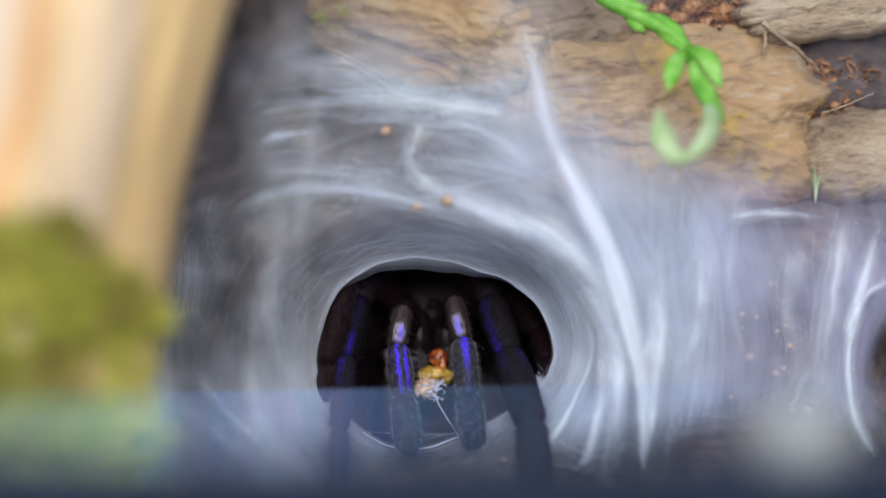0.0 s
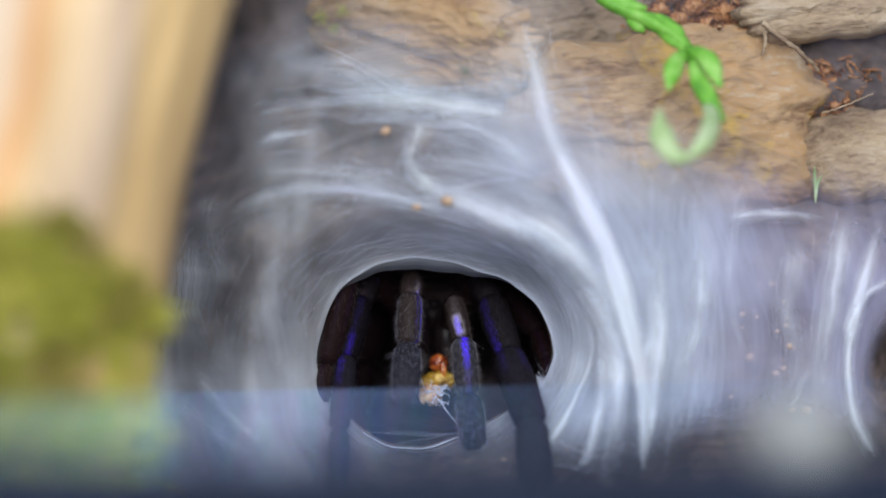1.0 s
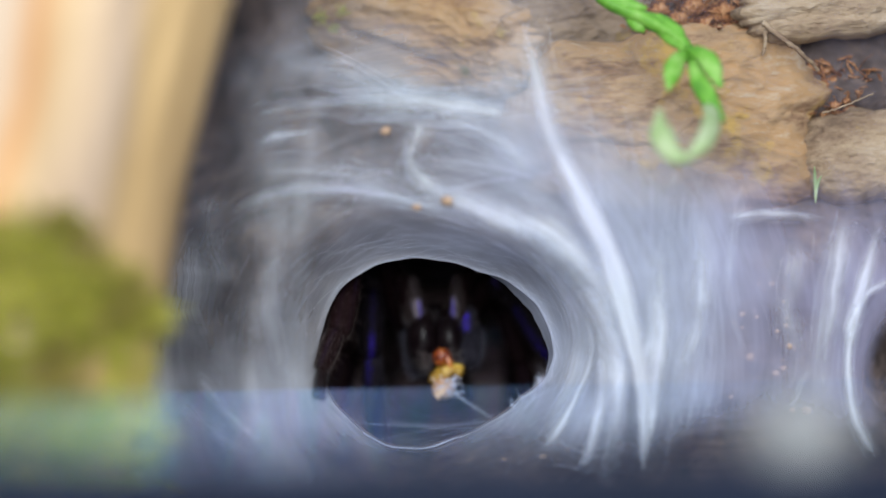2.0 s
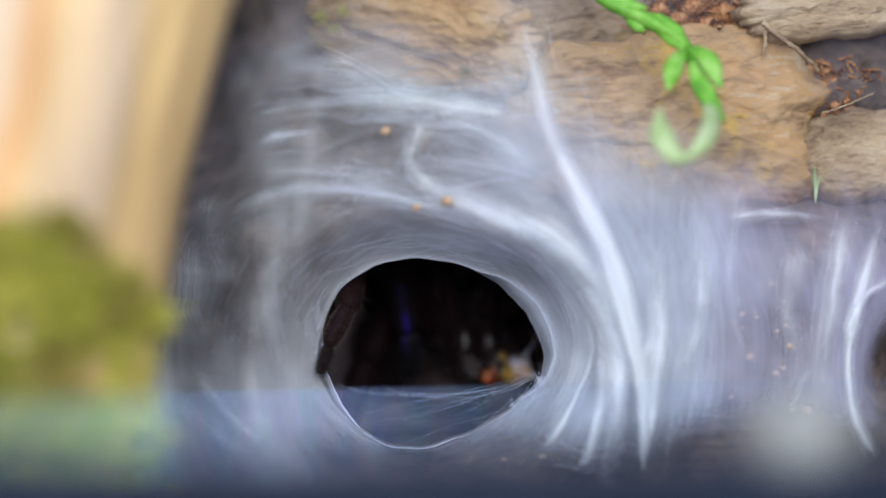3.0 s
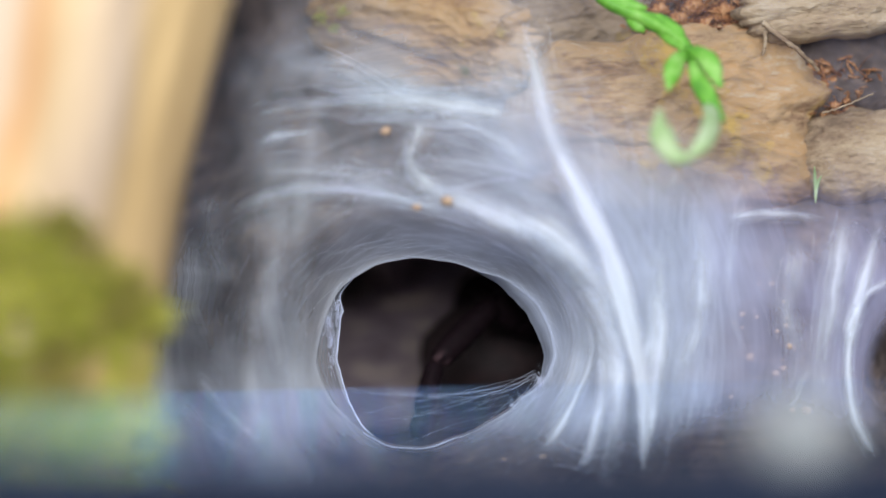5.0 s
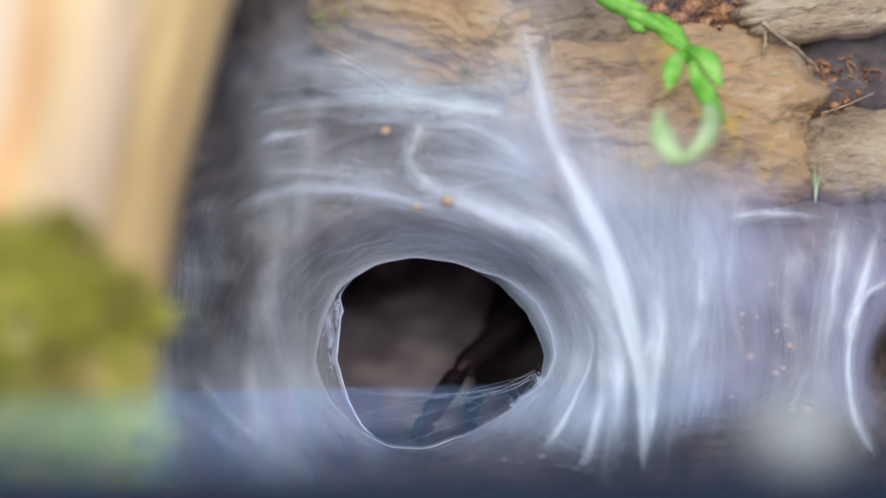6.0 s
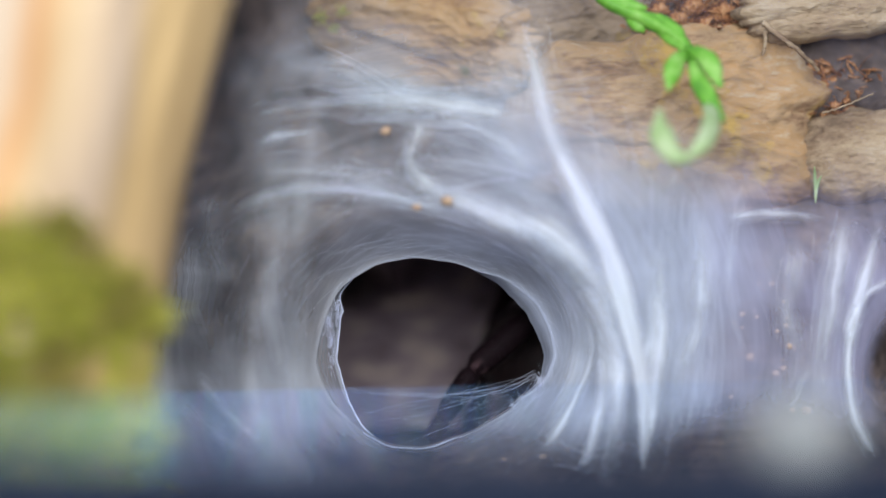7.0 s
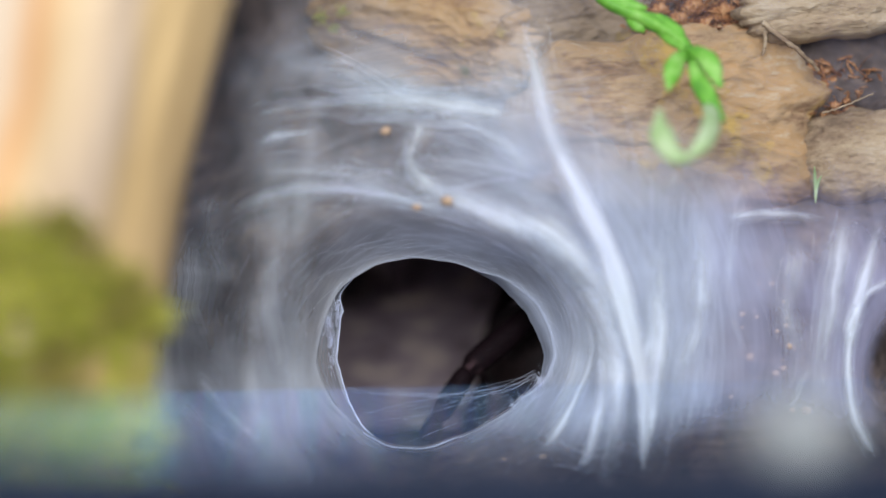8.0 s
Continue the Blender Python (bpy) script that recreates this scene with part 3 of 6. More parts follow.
plain_sheet("wall_back", [(-0.21, 0.14, -0.066), (0.21, 0.14, -0.066), (0.21, 0.14, 0.2), (-0.21, 0.14, 0.2)], WALL, 0.005, "grey plastic back wall of the enclosure", "wall")
plain_sheet("wall_left", [(-0.21, -0.185, -0.066), (-0.21, 0.14, -0.066), (-0.21, 0.14, 0.2), (-0.21, -0.185, 0.2)], WALL, 0.005, "grey plastic side wall of the enclosure", "wall")
plain_sheet("wall_right", [(0.21, 0.14, -0.066), (0.21, -0.185, -0.066), (0.21, -0.185, 0.2), (0.21, 0.14, 0.2)], WALL, 0.005, "grey plastic side wall of the enclosure", "wall")


# ---- silk ----
def density(x, z):
    """How thickly the silk is spun at x, z."""
    r = from_mouth(x, z)
    c = 0.85 - 0.42 * ease((r - 1.15) / 0.6)
    # it thins out over the bark at the top and towards the log
    top = 0.034 - 0.5 * max(0.0, x + 0.01)
    top = max(top - 0.007 * ease((x - 0.026) / 0.008), 0.001)
    c *= 1 - 0.85 * ease((z - top + 0.006) / 0.022)
    low = ease((0.012 - z) / 0.016)
    c *= 0.42 + 0.33 * low + (0.58 - 0.33 * low) * ease((x + 0.05) / 0.055)
    c *= 1 - 0.65 * ease((z - 0.016) / 0.01) * ease((-0.026 - x) / 0.008)
    c *= 1 - 0.36 * low * ease((-0.012 - x) / 0.012) * ease((x + 0.040) / 0.01)
    c *= 1 - 0.15 * ease((z + 0.004) / 0.012) * (1 - ease((x - 0.01) / 0.02))
    c += 0.42 * ease((x - 0.018) / 0.010) * (1 - 0.8 * ease((x - 0.043) / 0.018)) * (1 - ease((z - 0.008) / 0.012))
    c *= 1 - 0.9 * ease((-0.021 - z + 0.003 * turb((x, 0.3, 0.1), 120)) / 0.018) * ease((x - 0.034) / 0.008)
    c *= 1 - 0.85 * ease((-0.026 - z) / 0.013) * ease((x + 0.03) / 0.015)
    # denser silk low on the left, also standing in for the pane's bright haze
    c += 0.42 * ease((-0.016 - z) / 0.01) * ease((-0.016 - x) / 0.014)
    c += 0.3 * ease((-0.016 - z) / 0.01) * ease((-0.034 - x) / 0.008)
    c *= 1 - 0.3 * ease(1.5 - math.hypot((x - 0.058) / 0.010, (z + 0.019) / 0.014))
    c *= 1 - 0.35 * ease(1.5 - math.hypot((x - 0.060) / 0.010, (z - 0.002) / 0.008))
    # a thin veil hangs over the bark where the threads are tied, and over the soil beyond it
    c += 0.11 * math.exp(-((x - 0.013) / 0.008) ** 2) * ease((z - 0.008) / 0.012)
    c += 0.13 * ease(1.5 - math.hypot((x - 0.0135) / 0.006, (z - 0.017) / 0.011))
    c *= 1 - 0.3 * ease(1.5 - math.hypot((x - 0.0275) / 0.0025, (z + 0.018) / 0.009))
    c += 0.16 * math.exp(-((x + 0.018) / 0.010) ** 2) * ease((z - 0.026) / 0.008)
    c *= 1 - ease(1.4 - math.hypot((x - 0.079) / 0.006, (z + 0.021) / 0.012))
    return c


def silk_sheet(web):
    verts, uvs, cover = [], [], []
    rows = 90
    for i in range(rows):
        s = (i / (rows - 1)) ** 1.7 * 0.8
        for j in range(ANGLES + 1):
            a = 2 * math.pi * j / ANGLES - math.pi / 2
            x, z = bank_points(a, s)
            rim = 1 - ease(s / 0.02)
            y = bank(x, z) + 0.0012 * turb((x, z, 7.7), 55) * ease(s / 0.05) + 0.0008 * rim
            verts.append((x, y, z))
            uvs.append((j / ANGLES * 6.0, 1.3 * math.log(math.hypot(x - CX, z - CZ) / 0.02)))
            cover.append(density(x, z) * (1 + 0.25 * turb((x, z, 1.7), 45)))
    ob = part("sheet", verts, grid_faces(rows, ANGLES + 1), SILK, web, "dense felted white silk")
    me = ob.data
    layer = me.uv_layers.new(name="flow")
    lay = []
    for x, _, z in verts:
        w = ease(x / 0.04)
        lay.append((w * z + (1 - w) * x, w * x + (1 - w) * z))
    drape = me.uv_layers.new(name="drape")
    idx = np.empty(len(me.loops), int)
    me.loops.foreach_get("vertex_index", idx)
    layer.data.foreach_set("uv", np.array(uvs)[idx].ravel())
    drape.data.foreach_set("uv", np.array(lay)[idx].ravel())
    at = me.attributes.new("cover", "FLOAT", "POINT")
    at.data.foreach_set("value", cover)


def silk_lining(web):
    """Silk spun over the first few millimetres of the tunnel wall."""
    verts, uvs, cover = [], [], []
    rows = 12
    for i in range(rows):
        s = i / (rows - 1)
        for j in range(ANGLES + 1):
            a = 2 * math.pi * j / ANGLES - math.pi / 2
            k = rim(a) * (0.998 + 0.012 * s)
            verts.append((CX + k * math.cos(a), 0.001 + 0.007 * s + 0.0004 * turb((math.cos(a) * 3, math.sin(a) * 3, s), 1.0), CZ + k * math.sin(a)))
            uvs.append((j / ANGLES * 6.0, 0.05 + s * 0.3))
            cover.append((0.9 - 0.75 * s) * (1 + 0.4 * turb((math.cos(a) * 4, math.sin(a) * 4, s * 2), 1.0)))
    ob = part("lining", verts, grid_faces(rows, ANGLES + 1), SILK, web, "silk lining of the tunnel mouth")
    layer = ob.data.uv_layers.new(name="flow")
    ob.data.uv_layers.new(name="drape")
    idx = np.empty(len(ob.data.loops), int)
    ob.data.loops.foreach_get("vertex_index", idx)
    layer.data.foreach_set("uv", np.array(uvs)[idx].ravel())
    at = ob.data.attributes.new("cover", "FLOAT", "POINT")
    at.data.foreach_set("value", cover)


RNG = np.random.default_rng(7)


def strands(name, guides, web, radius=0.00003, kind="stuff"):
    paths = np.array(guides)
    n, k, _ = paths.shape
    r = radius * RNG.uniform(0.6, 1.4, (n, 1)) * np.ones((1, k))
    v, f = tubes(paths, r)
    ob = part(name, v, f, STRAND, web)
    return tagged(ob, kind=kind)


def on_bank(xz, lift):
    return np.array([(x, bank(x, z) - l, z) for (x, z), l in zip(xz, lift)])


def silk_band(web, points, half, lift, strength=1.0, threads=40, ends=(0.25, 0.25), tip=0.0):
    """A gauzy band of silk along points (x, z) on the bank, held off it by lift: a thin membrane with feathered edges, and threads in it."""
    rows, cols = 70, 13
    c = curve_points(points, rows)
    tan = np.gradient(c, axis=0)
    tan /= np.linalg.norm(tan, axis=1, keepdims=True)
    nor = np.stack([-tan[:, 1], tan[:, 0]], 1)
    seed = RNG.uniform(0, 50)
    verts, uvs, cover = [], [], []
    length = np.concatenate([[0], np.cumsum(np.linalg.norm(np.diff(c, axis=0), axis=1))])
    for i in range(rows):
        u = i / (rows - 1)
        w = half * (0.75 + 0.5 * turb((u * 2.5, seed, 0), 1.0) + 0.35 * abs(u - 0.5)) * (1 - tip * ease((u - 0.5) / 0.5))
        shift = half * 0.3 * turb((u * 3, seed, 5), 1.0)
        core = 0.35 * turb((u * 2.2, seed, 7), 1.0)
        for k in range(cols):
            v = 2 * k / (cols - 1) - 1
            x, z = c[i] + nor[i] * (v * w * 1.9 + shift)
            y = bank(x, z) - lift - 0.25 * half * math.sin(v * 2.2 + seed) * (0.5 + turb((u * 4, seed, 9), 1.0))
            verts.append((x, y, z))
            uvs.append((length[i] / 0.02 + seed, v * w / 0.0012 + seed))
            fade = ease(u / max(ends[0], 1e-3)) * ease((1 - u) / max(ends[1], 1e-3))
            d = v - core
            body = 0.55 * math.exp(-2.2 * v * v) + 0.55 * math.exp(-14 * d * d)
            cover.append(strength * fade * body * (1 - v ** 4) * max(0.15, 0.85 + 0.6 * turb((u * 3, seed, 2), 1.0)))
    ob = part("silk_band", verts, grid_faces(rows, cols), GAUZE, web)
    me = ob.data
    layer = me.uv_layers.new(name="flow")
    idx = np.empty(len(me.loops), int)
    me.loops.foreach_get("vertex_index", idx)
    layer.data.foreach_set("uv", np.array(uvs)[idx].ravel())
    at = me.attributes.new("cover", "FLOAT", "POINT")
    at.data.foreach_set("value", cover)
    if threads:
        out = []
        for _ in range(threads):
            a = RNG.uniform(0, 0.5)
            u = np.linspace(a, min(1, a + RNG.uniform(0.25, 0.6)), 20)
            xz = np.stack([np.interp(u, np.linspace(0, 1, rows), c[:, q]) for q in (0, 1)], 1)
            nn = np.stack([np.interp(u, np.linspace(0, 1, rows), nor[:, q]) for q in (0, 1)], 1)
            ph = RNG.uniform(0, 6.28)
            off = RNG.normal() * half * 0.8 + half * 0.3 * np.sin(u * 4 + ph)
            at = xz + nn * off[:, None]
            if min(from_mouth(x, z) for x, z in at) < 1.06:
                continue
            out.append(on_bank(at, (lift + RNG.uniform(-0.3, 0.5) * half) * np.ones(20)))
        tagged(strands("thread_hank", out, ob, 0.000016), kind="stuff")
    return ob


def round_strands(web, count):
    """Fibres laid round the funnel."""
    out = []
    for _ in range(count):
        r0 = 1.02 + abs(RNG.normal()) * 0.42
        a0, span = RNG.uniform(0, 6.28), RNG.uniform(0.4, 1.5)
        dr = RNG.normal() * 0.2
        if 2.4 < (a0 + span / 2) % 6.28 < 5.6:
            continue
        u = np.linspace(0, 1, 18)
        r = np.maximum(1.015, r0 + dr * (u - 0.5) + 0.04 * np.sin(u * 5 + a0))
        xz = []
        for q, a in zip(r, a0 + span * u):
            e = rim(a) * (1 - 0.5 * ease(q - 1)) + 0.0183 * 0.5 * ease(q - 1)
            xz.append((CX + e * q * math.cos(a), max(CZ + e * q * math.sin(a), -0.046)))
        out.append(on_bank(xz, RNG.uniform(0.0002, 0.0012) * np.ones(18)))
    strands("funnel_silk", out, web, 0.000012)


def loose_hanks(web, count, each):
    """Thin hanks of thread that cross the bank."""
    out = []
    done = 0
    while done < count:
        x, z = RNG.uniform(-0.018, 0.05), RNG.uniform(-0.04, 0.03)
        if RNG.uniform() > density(x, z) * 1.2 or from_mouth(x, z) < 1.5 or (z > 0.01 and x > 0.015):
            continue
        ang = RNG.normal(1.55, 0.1) if x > 0.025 else RNG.normal(-0.1, 0.2)
        ln, bend = RNG.uniform(0.01, 0.034), RNG.normal() * 0.2
        lift = abs(RNG.normal()) * 0.004 + 0.0005
        width = RNG.uniform(0.0003, 0.0012)
        done += 1
        for _ in range(each):
            u = np.linspace(-0.5, 0.5, 12) * RNG.uniform(0.5, 1.0) + RNG.uniform(-0.2, 0.2)
            o = RNG.normal() * width + RNG.normal() * width * 0.5 * u
            q = bend * u * u * ln + o
            px = x + ln * u * math.cos(ang) - q * math.sin(ang)
            pz = z + ln * u * math.sin(ang) + q * math.cos(ang)
            if min(from_mouth(a, b) for a, b in zip(px, pz)) < 1.25 or pz.min() < (-0.03 if x > 0.03 else -0.047):
                continue
            out.append(on_bank(np.stack([px, pz], 1), (lift + RNG.uniform(-0.3, 0.3) * lift) * np.ones(12)))
    strands("loose_silk", out, web, 0.000015)


web = tagged(empty("spider_web"), "dense white silk funnel web spun round the burrow mouth", "spider web")
silk_sheet(web)
silk_lining(web)
round_strands(web, 200)
loose_hanks(web, 40, 9)
silk_band(web, [(0.0145, 0.0415), (0.0156, 0.0314), (0.0178, 0.0197), (0.0226, 0.0095), (0.0277, -0.0008), (0.0310, -0.0113), (0.0331, -0.0219), (0.0336, -0.0297), (0.0334, -0.0378)], 0.0018, 0.009, 2.4, 60, (0.38, 0.12), 0.8)
silk_band(web, [(0.0350, -0.0028), (0.0364, -0.0114), (0.0363, -0.0191), (0.0357, -0.0253), (0.0350, -0.0311), (0.0338, -0.0378)], 0.0017, 0.007, 1.7, 30, (0.4, 0.06), 0.8)
silk_band(web, [(0.0110, 0.0067), (0.0186, 0.0020), (0.0249, -0.0047), (0.0288, -0.0133), (0.0302, -0.0229), (0.0292, -0.0324)], 0.0036, 0.004, 1.2, 30, (0.15, 0.65))
silk_band(web, [(0.0094, 0.0374), (0.0160, 0.0281), (0.0265, 0.0212), (0.0382, 0.0165), (0.0521, 0.0118)], 0.0075, 0.004, 0.3, 0)
silk_band(web, [(-0.0384, 0.0381), (-0.0320, 0.0250), (-0.0297, 0.0124), (-0.0287, -0.0009)], 0.0075, 0.006, 0.24, 0)
silk_band(web, [(-0.0438, 0.0040), (-0.0444, -0.0058), (-0.0415, -0.0156), (-0.0347, -0.0228)], 0.0055, 0.005, 0.6, 0)
silk_band(web, [(-0.0307, 0.0343), (-0.0217, 0.0302), (-0.0120, 0.0281), (-0.0004, 0.0271)], 0.0042, 0.004, 0.22, 0)
silk_band(web, [(0.0091, 0.0053), (0.0173, 0.0006), (0.0232, -0.0072), (0.0255, -0.0145), (0.0254, -0.0194), (0.0229, -0.0255), (0.0193, -0.0310), (0.0164, -0.0345)], 0.0008, 0.0025, 1.2, 30, (0.2, 0.2))
silk_band(web, [(0.0168, 0.0039), (0.0235, -0.0037), (0.0266, -0.0115), (0.0273, -0.0193), (0.0265, -0.0267), (0.0246, -0.0338), (0.0227, -0.0378)], 0.0009, 0.003, 1.2, 30, (0.2, 0.2))
silk_band(web, [(-0.0009, 0.0226), (-0.0045, 0.0187), (-0.0054, 0.0148), (-0.0034, 0.0113), (0.0015, 0.0085)], 0.0016, 0.004, 0.8, 20)
silk_band(web, [(-0.0061, 0.0117), (0.0015, 0.0091), (0.0082, 0.0060), (0.0148, 0.0025), (0.0211, -0.0023), (0.0260, -0.0090), (0.0293, -0.0172), (0.0297, -0.0248), (0.0287, -0.0324), (0.0268, -0.0390)], 0.0018, 0.004, 2.2, 60, (0.38, 0.5))
silk_band(web, [(-0.0175, 0.0106), (-0.0061, 0.0075), (0.0044, 0.0047), (0.0141, 0.0001), (0.0210, -0.0067), (0.0241, -0.0146), (0.0231, -0.0224), (0.0194, -0.0289), (0.0150, -0.0336)], 0.0015, 0.002, 0.85, 50)
silk_band(web, [(-0.0331, 0.0232), (-0.0215, 0.0249), (-0.0100, 0.0253), (0.0015, 0.0247), (0.0111, 0.0229)], 0.0018, 0.004, 0.85, 24, (0.85, 0.06))
silk_band(web, [(-0.0340, 0.0366), (-0.0257, 0.0324), (-0.0139, 0.0291), (-0.0004, 0.0251), (0.0111, 0.0202)], 0.0040, 0.003, 0.34, 0, (0.5, 0.2))
silk_band(web, [(-0.0138, 0.0231), (-0.0023, 0.0219), (0.0063, 0.0200), (0.0120, 0.0158), (0.0139, 0.0105)], 0.0012, 0.004, 0.28, 20)
silk_band(web, [(-0.0371, 0.0054), (-0.0279, 0.0096), (-0.0175, 0.0100), (-0.0080, 0.0086), (0.0015, 0.0058), (0.0111, 0.0020)], 0.0010, 0.004, 0.55, 40)
silk_band(web, [(-0.0328, 0.0125), (-0.0251, 0.0134), (-0.0156, 0.0123), (-0.0061, 0.0105)], 0.0016, 0.004, 0.3, 10)
silk_band(web, [(-0.0319, 0.0175), (-0.0276, 0.0191), (-0.0204, 0.0200)], 0.0010, 0.003, 0.65, 24, (0.5, 0.4))
silk_band(web, [(-0.0198, 0.0339), (-0.0213, 0.0180), (-0.0234, 0.0039), (-0.0252, -0.0116), (-0.0252, -0.0254), (-0.0228, -0.0348)], 0.0025, 0.006, 0.3, 0)
silk_band(web, [(-0.0263, 0.0104), (-0.0277, -0.0008), (-0.0284, -0.0134), (-0.0271, -0.0271)], 0.0028, 0.006, 0.5, 8)
silk_band(web, [(-0.0391, 0.0108), (-0.0403, 0.0020), (-0.0369, -0.0076)], 0.0032, 0.004, 0.45, 0)
silk_band(web, [(-0.0450, -0.0212), (-0.0391, -0.0256), (-0.0347, -0.0290), (-0.0297, -0.0330)], 0.0015, 0.005, 0.9, 0)
silk_band(web, [(-0.0483, -0.0259), (-0.0403, -0.0311), (-0.0306, -0.0358)], 0.0030, 0.004, 0.6, 0)
silk_band(web, [(0.0367, 0.0020), (0.0362, -0.0095), (0.0357, -0.0191), (0.0342, -0.0326)], 0.0024, 0.004, 0.9, 16)
silk_band(web, [(0.0442, 0.0069), (0.0445, -0.0038), (0.0434, -0.0125), (0.0402, -0.0250)], 0.0022, 0.004, 0.75, 16)
silk_band(web, [(0.0601, 0.0040), (0.0591, -0.0058), (0.0601, -0.0155), (0.0596, -0.0253)], 0.0030, 0.003, 0.3, 6)
silk_band(web, [(0.0696, 0.0069), (0.0675, -0.0038), (0.0659, -0.0145), (0.0650, -0.0291)], 0.0024, 0.004, 0.7, 16)
silk_band(web, [(0.0755, 0.0059), (0.0724, -0.0057), (0.0704, -0.0145), (0.0698, -0.0213), (0.0711, -0.0291), (0.0745, -0.0359)], 0.0010, 0.003, 1.2, 16, (0.2, 0.1))
silk_band(web, [(0.0784, -0.0048), (0.0735, -0.0075), (0.0704, -0.0121), (0.0696, -0.0174)], 0.0009, 0.003, 0.9, 8)
silk_band(web, [(0.0479, 0.0052), (0.0571, 0.0061), (0.0664, 0.0050)], 0.0008, 0.003, 0.6, 8)
silk_band(web, [(0.0640, -0.0194), (0.0615, -0.0243), (0.0603, -0.0282)], 0.0008, 0.002, 0.35, 6)


# ---- bark, log, plants ----
def bark_slab(centre, half, tilt, mat, seed, label, thick=0.006, relief=0.0008, grooves=(), bulges=()):
    """A broken piece of bark: uneven outline with bulges (degrees, width, amount), ridged face with split grooves (x, z to x, z, depth), rounded broken edge."""
    m = pose(*centre, *tilt)
    rows, sides = 50, 150
    verts = []
    for side in (1, -1):
        for i in range(rows):
            s = i / (rows - 1)
            for j in range(sides):
                a = 2 * math.pi * j / sides
                ca, sa = math.cos(a), math.sin(a)
                k = (abs(ca) ** 3.2 + abs(sa) ** 3.2) ** (-1 / 3.2)
                k *= 1 + 0.13 * turb((ca * 2.2, sa * 2.2, seed), 1.0) + 0.04 * turb((ca * 9, sa * 9, seed), 1.0)
                for at, wide, much in bulges:
                    d = (math.degrees(a) - at + 180) % 360 - 180
                    k *= 1 + much * math.exp(-(d / wide) ** 2)
                x, z = half[0] * k * ca * s, half[1] * k * sa * s
                dome = thick * math.sqrt(max(0.0, 1 - s ** 5))
                ridge = relief * (turb((x * 0.35, seed, z), 140) + 0.8 * turb((x * 0.5, seed + 5, z), 420))
                y = -side * dome * (1 if side > 0 else 0.5) - (ridge if side > 0 else 0) * min(1, 4 * (1 - s))
                p = m @ Vector((x, y, z))
                for x0, z0, x1, z1, deep in grooves if side > 0 else ():
                    f = min(1.0, max(0.0, (p.x - x0) / (x1 - x0)))
                    off = p.z - z0 - (z1 - z0) * f - 0.0006 * turb((p.x, 0.2, seed), 160)
                    p.y += deep * math.exp(-(off / 0.00055) ** 2) * ease((p.x - x0) / 0.002) * ease((x1 - p.x) / 0.003)
                verts.append(p)
    one = grid_faces(rows, sides, True)
    n = rows * sides
    faces = [f[::-1] for f in one] + [tuple(q + n for q in f) for f in one]
    ob = mesh_object("bark_piece", verts, faces, mat)
    return tagged(ob, label, "bark", group="bark pieces")


bark_slab((0.0418, 0.0120, 0.0207), (0.0285, 0.0195), (0, -9, 4), BARK, 1.3, "large tan cork bark slab on the soil bank, half under silk",
          grooves=[(0.0175, 0.0190, 0.0415, 0.0183, 0.0016), (0.0420, 0.0300, 0.0600, 0.0225, 0.0009), (0.0470, 0.0350, 0.0640, 0.0290, 0.0007), (0.0190, 0.0290, 0.0340, 0.0255, 0.0006), (0.0610, 0.0256, 0.0715, 0.0236, 0.0022)],
          bulges=[(7, 9, 0.11), (19, 8, 0.05), (-14, 9, -0.09)])
bark_slab((-0.0025, 0.0240, 0.0398), (0.0235, 0.0100), (16, 9, -14), LOBED_BARK, 4.1, "tan cork bark piece flecked with yellow lichen",
          grooves=[(-0.0200, 0.0420, 0.0020, 0.0330, 0.0018), (0.0000, 0.0480, 0.0060, 0.0390, 0.0014)])
bark_slab((0.0238, 0.0220, 0.0410), (0.0150, 0.0085), (8, -12, 6), DARK_BARK, 11.7, "brownish grey cork bark piece wedged between two slabs")
bark_slab((0.0703, 0.0100, 0.0434), (0.0165, 0.0055), (0, -6, 5), PALE_BARK, 6.4, "pale broken bark piece above dark soil")
bark_slab((0.0768, 0.0120, 0.0171), (0.0115, 0.0085), (-10, -5, -6), PALE_BARK, 8.2, "pale rounded bark piece on the soil bank")


def log_post():
    verts, rows, sides = [], 60, 90
    for i in range(rows):
        v = i / (rows - 1)
        z = -0.053 + 0.13 * v
        cx = -0.0705 + 0.23 * z + 0.0007 * math.sin(v * 9)
        for j in range(sides):
            a = 2 * math.pi * j / sides
            r = 0.031 + 0.0012 * turb((math.cos(a) * 3, math.sin(a) * 3, z * 12), 1.0) + 0.0006 * turb((math.cos(a) * 14, math.sin(a) * 14, z * 30), 1.0)
            verts.append((cx + r * math.cos(a), -0.066 + r * 0.8 * math.sin(a), z))
    faces = grid_faces(rows, sides, True)
    faces.append(tuple((rows - 1) * sides + j for j in range(sides)))
    return tagged(mesh_object("log", verts, faces, LOG), "upright pale stripped log with orange and cream grain", "log")


log_post()


